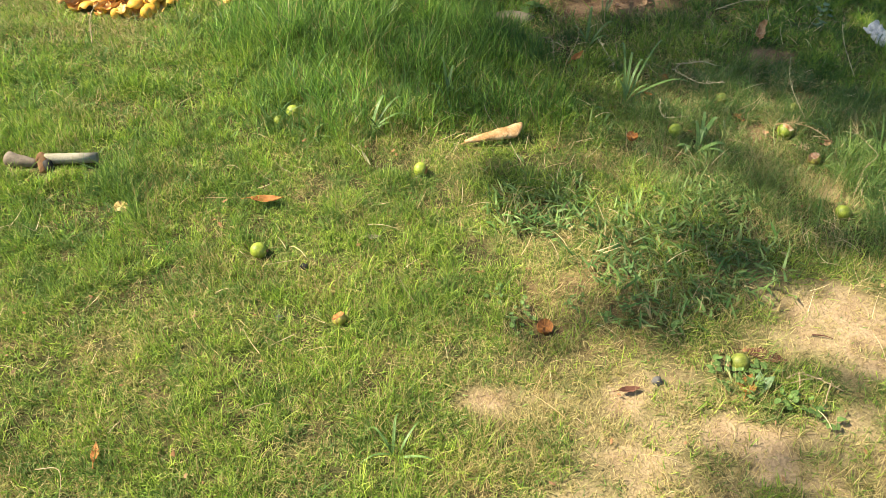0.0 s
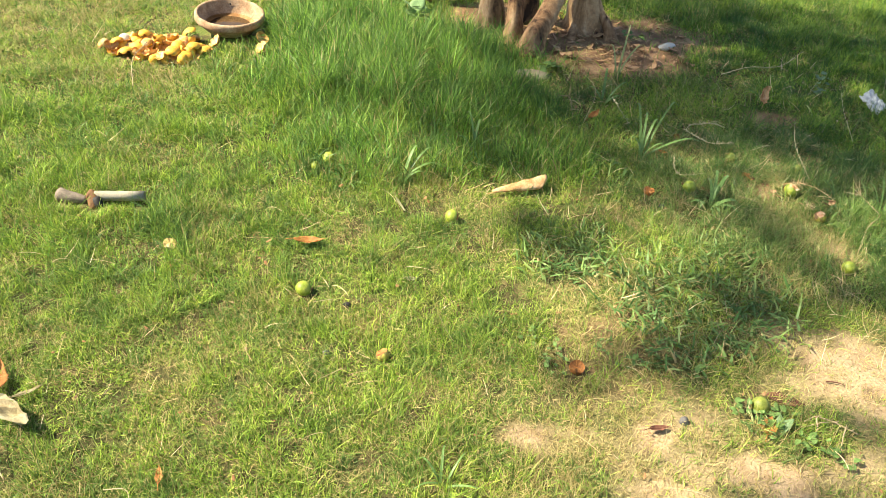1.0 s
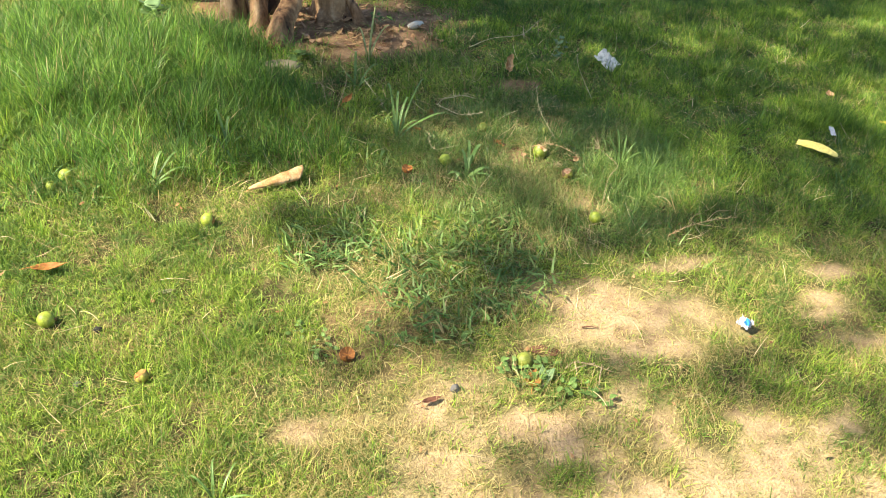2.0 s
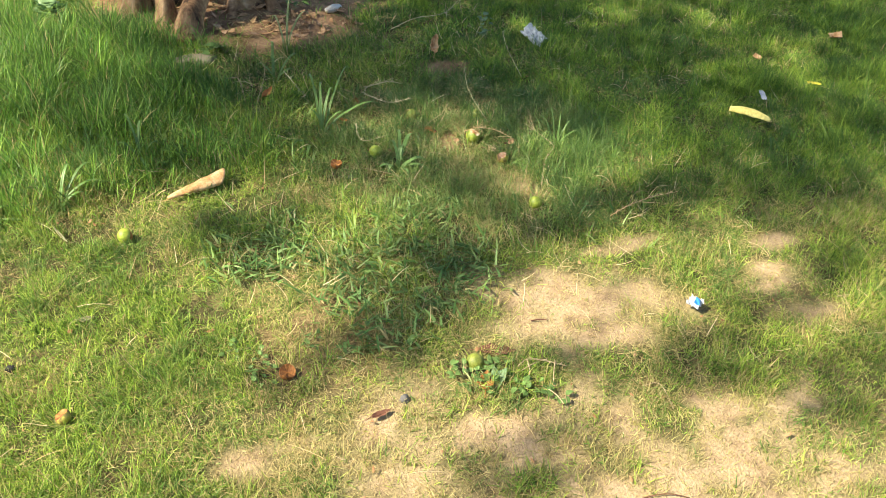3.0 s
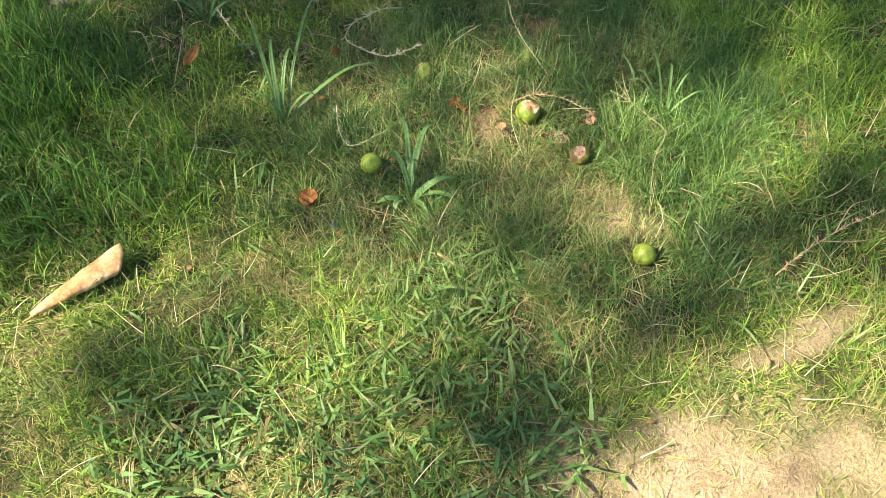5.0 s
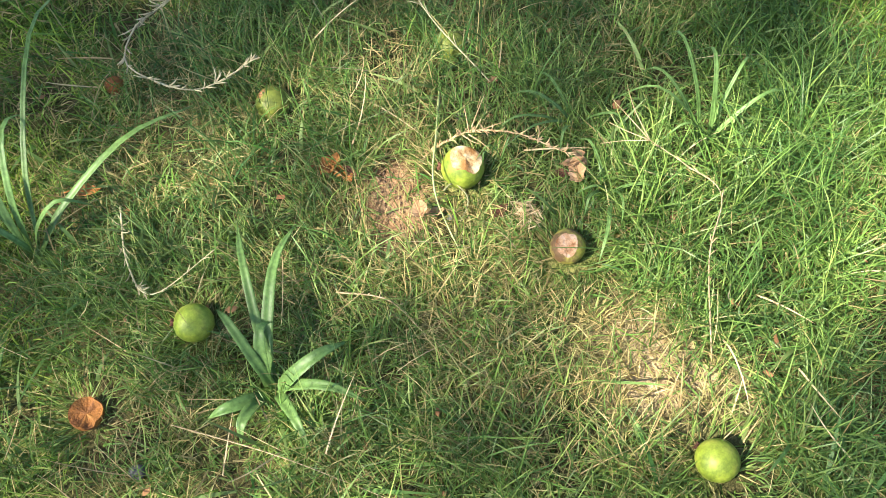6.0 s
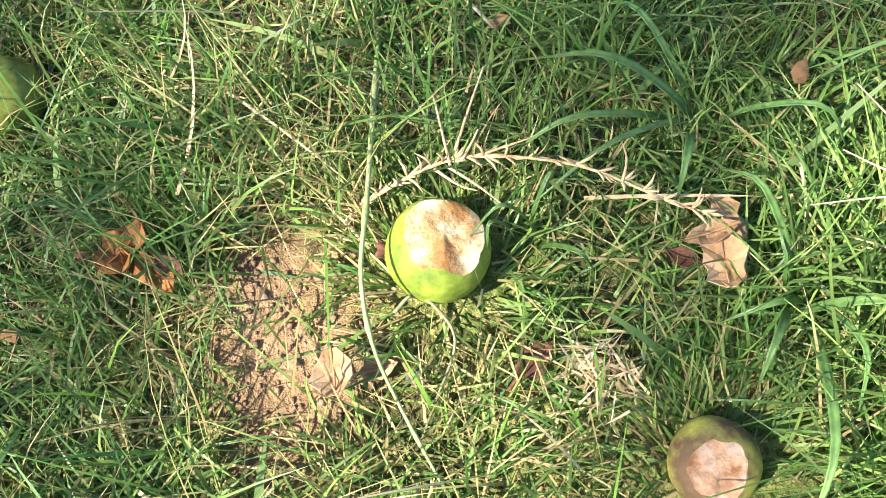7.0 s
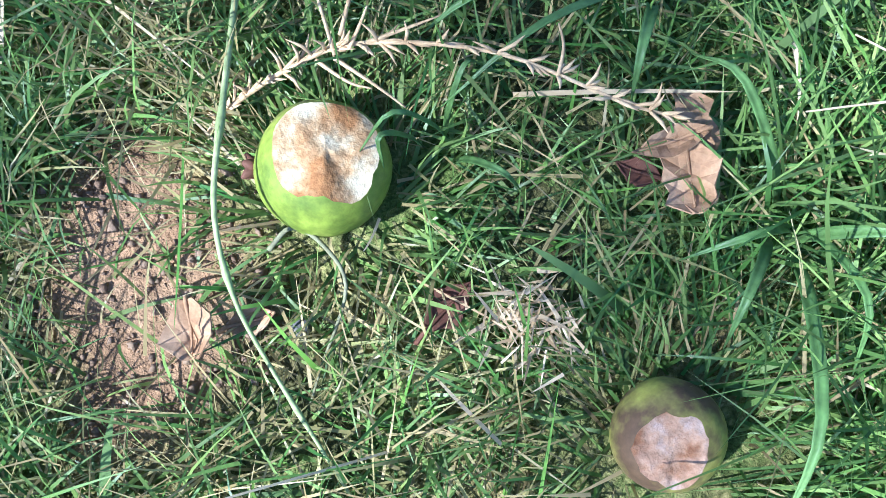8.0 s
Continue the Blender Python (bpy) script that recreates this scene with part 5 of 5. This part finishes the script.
def matted_straw():
    """A little nest of bleached straw bits by the bitten fruits."""
    rng = np.random.RandomState(171)
    n = 130
    x, y = 1.851 + rng.normal(0, 0.009, n), 2.886 + rng.normal(0, 0.010, n)
    ob = blades("matted_straw", rng, x, y, rng.uniform(0.005, 0.019, n), rng.uniform(0.0006, 0.0018, n), rng.uniform(1.15, 1.8, n), rng.normal(0, 0.6, n), rng.uniform(0.9, 1, n), NEST, 3, lift=rng.uniform(0.010, 0.026, n))
    tagged(ob, "small mat of bleached straw between two bitten fruits", "dry grass", kind="stuff")


matted_straw()


def weed(label, at, reach, leaves, size, mat=WEED, seed=1, height=0.03):
    """A low broad-leaved weed: stalks with small oval leaves."""
    rng = random.Random(seed)
    x, y = at
    ob = thing("weed", label, "weed", (x, y, gz(x, y)))
    for k in range(leaves):
        a, d = rng.uniform(0, 2 * math.pi), reach * rng.uniform(0.15, 1.0)
        p = Vector((d * math.cos(a), d * math.sin(a), height * rng.uniform(0.4, 1.0)))
        bm = leaf_sheet(size * rng.uniform(0.7, 1.25), size * rng.uniform(0.5, 0.8), rng.uniform(-0.3, 0.3), rng.uniform(0.2, 0.7), 0.08, seed + k, 8, 4, 0.75)
        bmesh.ops.transform(bm, matrix=Matrix.Translation(p) @ pose(0, 0, 0, rng.uniform(-30, 30), rng.uniform(-35, 15), math.degrees(a) + rng.uniform(-60, 60)), verts=bm.verts)
        part("leaf", bm, mat, ob, thick=0.0004)
        if k % 2 == 0:
            bm = bmesh.new()
            tube(bm, spline([(0, 0, -0.002), p * 0.5 + Vector((0, 0, 0.006)), p], 6), [0.0010] * 6, 5)
            part("stalk", bm, STEM_G, ob)
    return ob


for k, (wx, wy) in enumerate([(1.275, 1.875), (1.330, 1.830), (1.395, 1.775), (1.455, 1.725), (1.285, 1.835), (1.360, 1.870)]):
    weed("low green broad-leaved weed on dry ground", (wx, wy), 0.055, 14, 0.021, seed=60 + k)
weed("pale round weed leaf beside a green fruit", (1.352, 1.828), 0.012, 2, 0.046, WEED_P, 71, 0.035)
for k, (wx, wy) in enumerate([(0.77, 2.03), (0.80, 2.10), (0.92, 2.12), (1.00, 2.05), (1.09, 2.12), (0.74, 2.16), (1.18, 2.03)]):
    weed("sparse small-leaved weed on bare dirt", (wx, wy), 0.045, 9, 0.018, seed=80 + k)
weed("low pale weed in the shaded lawn", (2.33, 3.98), 0.06, 10, 0.035, WEED_P, 90, 0.07)
weed("low pale weed in the shaded lawn", (2.30, 3.86), 0.05, 8, 0.030, WEED_P, 91, 0.05)
weed("broad-leaved plant growing beside the tree", (0.45, 4.40), 0.06, 6, 0.13, WEED_P, 92, 0.14)
weed("small weed on the bare soil", (1.50, 4.36), 0.07, 10, 0.035, WEED, 93, 0.06)
weed("small weed at the flat stone", (1.06, 3.99), 0.07, 10, 0.045, WEED, 94, 0.04)


# ---- tree ----
def tree():
    """A many-stemmed tree; its unseen limbs and crown above the walk are laid out to shade the lawn."""
    ob = thing("tree", "old many-stemmed tree with smooth flaking brown bark", "tree", (1.10, 4.50, 0.0))
    off = Vector((1.10, 4.50, 0.0))
    z0 = gz(1.1, 4.5)
    stems = [
        ([(0.80, 4.45, -0.06), (0.81, 4.47, 0.12), (0.75, 4.56, 0.6), (0.45, 4.60, 1.6), (-0.1, 4.4, 2.5)], 0.070, "trunk_stem"),
        ([(0.915, 4.33, -0.06), (0.915, 4.35, 0.15), (0.89, 4.45, 0.6), (0.7, 4.3, 1.7), (0.4, 3.9, 2.7)], 0.046, "trunk_stem"),
        ([(1.00, 4.46, -0.06), (1.01, 4.49, 0.15), (1.0, 4.58, 0.6), (1.0, 4.5, 1.6), (0.8, 4.3, 2.9)], 0.048, "trunk_stem"),
        ([(0.98, 4.17, -0.06), (1.00, 4.21, 0.04), (1.08, 4.30, 0.14), (1.18, 4.42, 0.32), (1.22, 4.52, 0.75), (1.22, 4.68, 2.0)], 0.062, "trunk_stem"),
        ([(1.28, 4.48, -0.06), (1.278, 4.49, 0.10), (1.27, 4.55, 0.5), (1.35, 4.7, 1.4), (1.5, 4.8, 2.6)], 0.105, "trunk_stem"),
        ([(1.42, 4.38, -0.05), (1.40, 4.41, 0.02), (1.36, 4.45, 0.08), (1.31, 4.49, 0.22)], 0.040, "root"),
        ([(1.20, 4.34, -0.07), (1.22, 4.38, -0.02), (1.24, 4.43, 0.03), (1.27, 4.48, 0.16)], 0.042, "root"),
        ([(0.45, 4.78, 0.00), (0.58, 4.74, 0.075), (0.74, 4.70, 0.09), (0.95, 4.62, 0.09)], 0.062, "root"),
    ]
    for path, r, kind in stems:
        pts = [p - off + Vector((0, 0, z0)) for p in spline(path, 26)]
        bm = bmesh.new()
        rad = [r * (1 + (0.5 if kind == "trunk_stem" else 0.1) * max(0, 1 - k / 4) ** 2) * (1 - 0.75 * k / 25) for k in range(26)]
        tube(bm, pts, rad, 18, 0.30, 9.0)
        part(kind, bm, BARK, ob)
    limbs = [
        [(-0.1, 4.4, 2.5), (-0.5, 4.2, 3.0), (-0.9, 3.9, 3.3), (-1.4, 3.6, 3.4)],
        [(0.4, 3.9, 2.7), (0.0, 3.5, 3.0), (-0.6, 3.0, 3.2), (-1.3, 2.6, 3.2)],
        [(0.8, 4.3, 2.9), (0.4, 4.1, 3.3), (-0.2, 4.2, 3.6), (-0.9, 4.4, 3.7)],
        [(1.2, 4.7, 2.0), (0.9, 4.8, 2.8), (0.6, 4.7, 3.4), (0.2, 4.8, 3.8)],
        [(1.5, 4.8, 2.6), (1.4, 4.7, 3.2), (1.1, 4.5, 3.7), (0.7, 4.4, 4.0)],
        [(0.0, 3.5, 3.0), (-0.4, 2.9, 2.9), (-0.9, 2.3, 2.8), (-1.4, 1.9, 2.8)],
    ]
    for path in limbs:
        bm = bmesh.new()
        tube(bm, [p - off for p in spline(path, 16)], [0.016 * (1 - 0.75 * k / 15) for k in range(16)], 8, 0.15, 6.0)
        part("limb", bm, BARK, ob)

    # Unseen leafy boughs, placed by the ovals of shade they throw on the lawn and the sun gaps between them.
    shade = [(1.85, 3.74, 0.85, 0.46, 0.82), (2.75, 3.45, 0.95, 0.66, 0.66), (1.26, 3.54, 0.46, 0.36, 0.68), (0.78, 3.34, 0.26, 0.28, 0.36), (2.6, 4.25, 1.0, 0.40, 0.58),
             (3.7, 3.6, 1.0, 0.7, 0.55), (3.9, 4.5, 1.2, 0.6, 0.50), (4.7, 3.8, 0.7, 0.7, 0.5), (3.20, 2.70, 0.70, 0.45, 0.55), (2.15, 4.75, 0.6, 0.35, 0.7), (0.95, 4.52, 0.30, 0.22, 0.35), (1.45, 4.22, 0.5, 0.26, 0.40)]
    shade += [(2.28, 2.44, 0.38, 0.11, 0.45), (2.85, 2.28, 0.50, 0.20, 0.52), (1.88, 2.40, 0.22, 0.09, 0.48), (2.66, 2.64, 0.32, 0.16, 0.40), (2.40, 2.99, 0.34, 0.20, 0.48),
              (0.87, 2.68, 0.16, 0.14, 0.42), (1.38, 2.34, 0.26, 0.17, 0.41), (1.62, 2.54, 0.22, 0.14, 0.22), (1.20, 2.10, 0.24, 0.11, 0.46), (0.95, 2.02, 0.18, 0.07, 0.22),
              (1.68, 2.85, 0.34, 0.30, 0.35), (1.12, 2.92, 0.24, 0.14, 0.30), (1.34, 2.98, 0.17, 0.14, 0.32), (2.02, 3.02, 0.24, 0.16, 0.30), (0.85, 3.10, 0.22, 0.10, 0.25),
              (1.32, 1.56, 0.18, 0.10, 0.32), (1.94, 1.72, 0.22, 0.11, 0.45), (1.66, 1.84, 0.12, 0.05, 0.22), (2.28, 1.85, 0.18, 0.10, 0.35), (1.46, 1.86, 0.13, 0.04, 0.30), (2.30, 1.50, 0.28, 0.12, 0.35), (2.76, 1.95, 0.28, 0.14, 0.36)]
    gaps = [(1.832, 2.985, 0.075), (1.52, 3.22, 0.10), (1.74, 2.89, 0.07), (1.88, 2.71, 0.11), (1.80, 2.63, 0.07), (1.83, 2.53, 0.06), (1.36, 2.68, 0.10), (0.95, 2.85, 0.10), (1.30, 3.35, 0.07), (1.725, 3.02, 0.07), (1.10, 2.56, 0.06),
            (2.45, 2.72, 0.13), (2.20, 2.81, 0.12), (3.20, 4.08, 0.16), (3.60, 3.82, 0.14), (3.72, 3.32, 0.14), (4.5, 4.15, 0.2), (3.6, 2.95, 0.13), (1.62, 2.03, 0.12), (1.87, 1.90, 0.13), (2.36, 2.06, 0.18), (2.10, 2.16, 0.10), (2.55, 3.9, 0.08)]
    rng = np.random.RandomState(191)
    n = 180000
    x, y = rng.uniform(0.3, 5.5, n), rng.uniform(1.3, 5.5, n)
    v = np.zeros(n)
    for cx, cy, rx, ry, s in shade:
        v = np.maximum(v, s * oval(x, y, cx, cy, rx, ry, 0, 0.45, 0.5, 0.15))
    for cx, cy, r in gaps:
        v = v * (1 - 0.80 * oval(x, y, cx, cy, r, r, 0, 0.45, 0.6, 0.08))
    v = v * (0.72 + 0.56 * value_noise(x, y, 0.16, 62))
    ok = rng.rand(n) < v * 0.30
    x, y = x[ok], y[ok]
    n = len(x)
    h = 3.0 + 1.4 * value_noise(x, y, 0.5, 61) + rng.uniform(-0.25, 0.25, n)
    c = np.c_[x, y, np.zeros(n)] + h[:, None] * (np.array(SUN) / SUN.z)
    d = rng.normal(0, 1, (n, 3)) * (1, 1, 0.6)
    d /= np.linalg.norm(d, axis=1)[:, None]
    side = np.cross(d, rng.normal(0, 1, (n, 3)))
    side /= np.linalg.norm(side, axis=1)[:, None]
    up = np.cross(side, d)
    ln, wd = rng.uniform(0.06, 0.11, n)[:, None], rng.uniform(0.028, 0.045, n)[:, None]
    c = c - np.array(off)
    v = np.stack([c - d * ln * 0.5, c - d * ln * 0.12 + side * wd * 0.5 + up * 0.006, c - d * ln * 0.12 - side * wd * 0.5 + up * 0.006,
                  c + d * ln * 0.2 + side * wd * 0.42 + up * 0.004, c + d * ln * 0.2 - side * wd * 0.42 + up * 0.004, c + d * ln * 0.5], 1)
    b = (np.arange(n) * 6)[:, None]
    tris = np.concatenate([b + np.array([0, 2, 1]), b + np.array([3, 4, 5])])
    crown = numpy_mesh("crown", v.reshape(-1, 3), [tris, b + np.array([1, 2, 4, 3])], CROWN)
    crown.parent = ob
    tagged(crown, "airy crown of small green leaves, added unseen for shade", kind="stuff")


tree()


def soil_litter():
    """Broken dead leaves and bark bits on the soil under the tree."""
    rng = random.Random(77)
    bm = bmesh.new()
    for k in range(150):
        a, r = rng.uniform(0, 2 * math.pi), math.sqrt(rng.random())
        x, y = 1.42 + 0.50 * r * math.cos(a), 4.36 + 0.33 * r * math.sin(a)
        one = leaf_sheet(rng.uniform(0.02, 0.075), rng.uniform(0.012, 0.035), rng.uniform(-0.4, 0.5), rng.uniform(0.2, 1.0), 0.5, k, 6, 3, 0.8)
        bmesh.ops.transform(one, matrix=pose(x, y, gz(x, y) + rng.uniform(0.006, 0.02), rng.uniform(-25, 25), rng.uniform(-25, 25), rng.uniform(0, 360)), verts=one.verts)
        tmp = bpy.data.meshes.new("tmp")
        one.to_mesh(tmp)
        one.free()
        bm.from_mesh(tmp)
        bpy.data.meshes.remove(tmp)
    ob = part("leaf_litter", bm, DEAD, thick=0.0006)
    tagged(ob, "broken dead leaves scattered on bare soil", "leaf litter", kind="stuff")


soil_litter()


def clods(label, cx, cy, rx, ry, count, seed):
    """Crumbs of dry earth on a bare spot."""
    rng = np.random.RandomState(seed)
    a, r = rng.uniform(0, 2 * np.pi, count), np.sqrt(rng.rand(count))
    x, y = cx + rx * r * np.cos(a), cy + ry * r * np.sin(a)
    size = 0.0006 + 0.0026 * rng.rand(count) ** 4
    corner = np.array([(1, 0, 0), (-1, 0, 0), (0, 1, 0), (0, -1, 0), (0, 0, 0.8), (0, 0, -0.8)])
    v = corner[None] * size[:, None, None] * rng.uniform(0.6, 1.4, (count, 6, 1)) + rng.normal(0, 0.25, (count, 6, 3)) * size[:, None, None]
    v += np.c_[x, y, ground_height(x, y) + size * 0.3][:, None]
    tri = np.array([(0, 2, 4), (2, 1, 4), (1, 3, 4), (3, 0, 4), (2, 0, 5), (1, 2, 5), (3, 1, 5), (0, 3, 5)])
    f = (np.arange(count) * 6)[:, None, None] + tri[None]
    ob = numpy_mesh("earth_crumbs", v.reshape(-1, 3), [f.reshape(-1, 3)], CLOD)
    tagged(ob, label, "soil", kind="stuff")


CLOD = surface("dry_earth", [(0.3, (0.22, 0.14, 0.09)), (0.6, (0.38, 0.26, 0.17)), (0.8, (0.50, 0.36, 0.24))], 60, 0.95, 0.1, 400, 0.6, 0.001)
clods("brown crumbs of dry earth on a bare spot", 1.728, 3.005, 0.065, 0.075, 600, 5)
clods("brown crumbs of earth on soil under the tree", 1.40, 4.36, 0.52, 0.32, 3000, 6)


def leaf_crumbs():
    """Small brown and orange bits of dead leaf strewn over the lawn."""
    rng = np.random.RandomState(181)
    x, y = scatter(rng, 60, (-1.4, 4.2, 1.3, 4.8), lambda x, y: seen(x, y) * (0.4 + 0.6 * step(value_noise(x, y, 0.25, 81), 0.4, 0.7)))
    n = len(x)
    a = rng.uniform(0, 2 * np.pi, n)
    size = rng.uniform(0.003, 0.011, n)
    d, e = np.c_[np.cos(a), np.sin(a), rng.uniform(-0.4, 0.4, n)], np.c_[-np.sin(a), np.cos(a), rng.uniform(-0.4, 0.4, n)]
    c = np.c_[x, y, ground_height(x, y) + rng.uniform(0.010, 0.024, n)]
    r = rng.uniform(0.4, 1.2, (n, 6)) * size[:, None]
    ring = [c + d * (np.cos(k * 1.047) * r[:, k])[:, None] + e * (0.6 * np.sin(k * 1.047) * r[:, k])[:, None] for k in range(6)]
    mid = c + np.array([0, 0, 0.0025])
    v = np.stack([mid, *ring], 1)
    b = (np.arange(n) * 7)[:, None, None]
    f = b + np.array([(0, k + 1, (k + 1) % 6 + 1) for k in range(6)])[None]
    ob = numpy_mesh("leaf_crumbs", v.reshape(-1, 3), [f.reshape(-1, 3)], CRUMB)
    tagged(ob, "small brown bits of dead leaf on the lawn", "leaf litter", kind="stuff")


CRUMB = surface("leaf_crumb", [(0.3, (0.20, 0.09, 0.04)), (0.5, (0.42, 0.22, 0.10)), (0.7, (0.56, 0.38, 0.22))], 3.0, 0.8, 0.2, 150, 0.5, 0.001, 0.1)
leaf_crumbs()
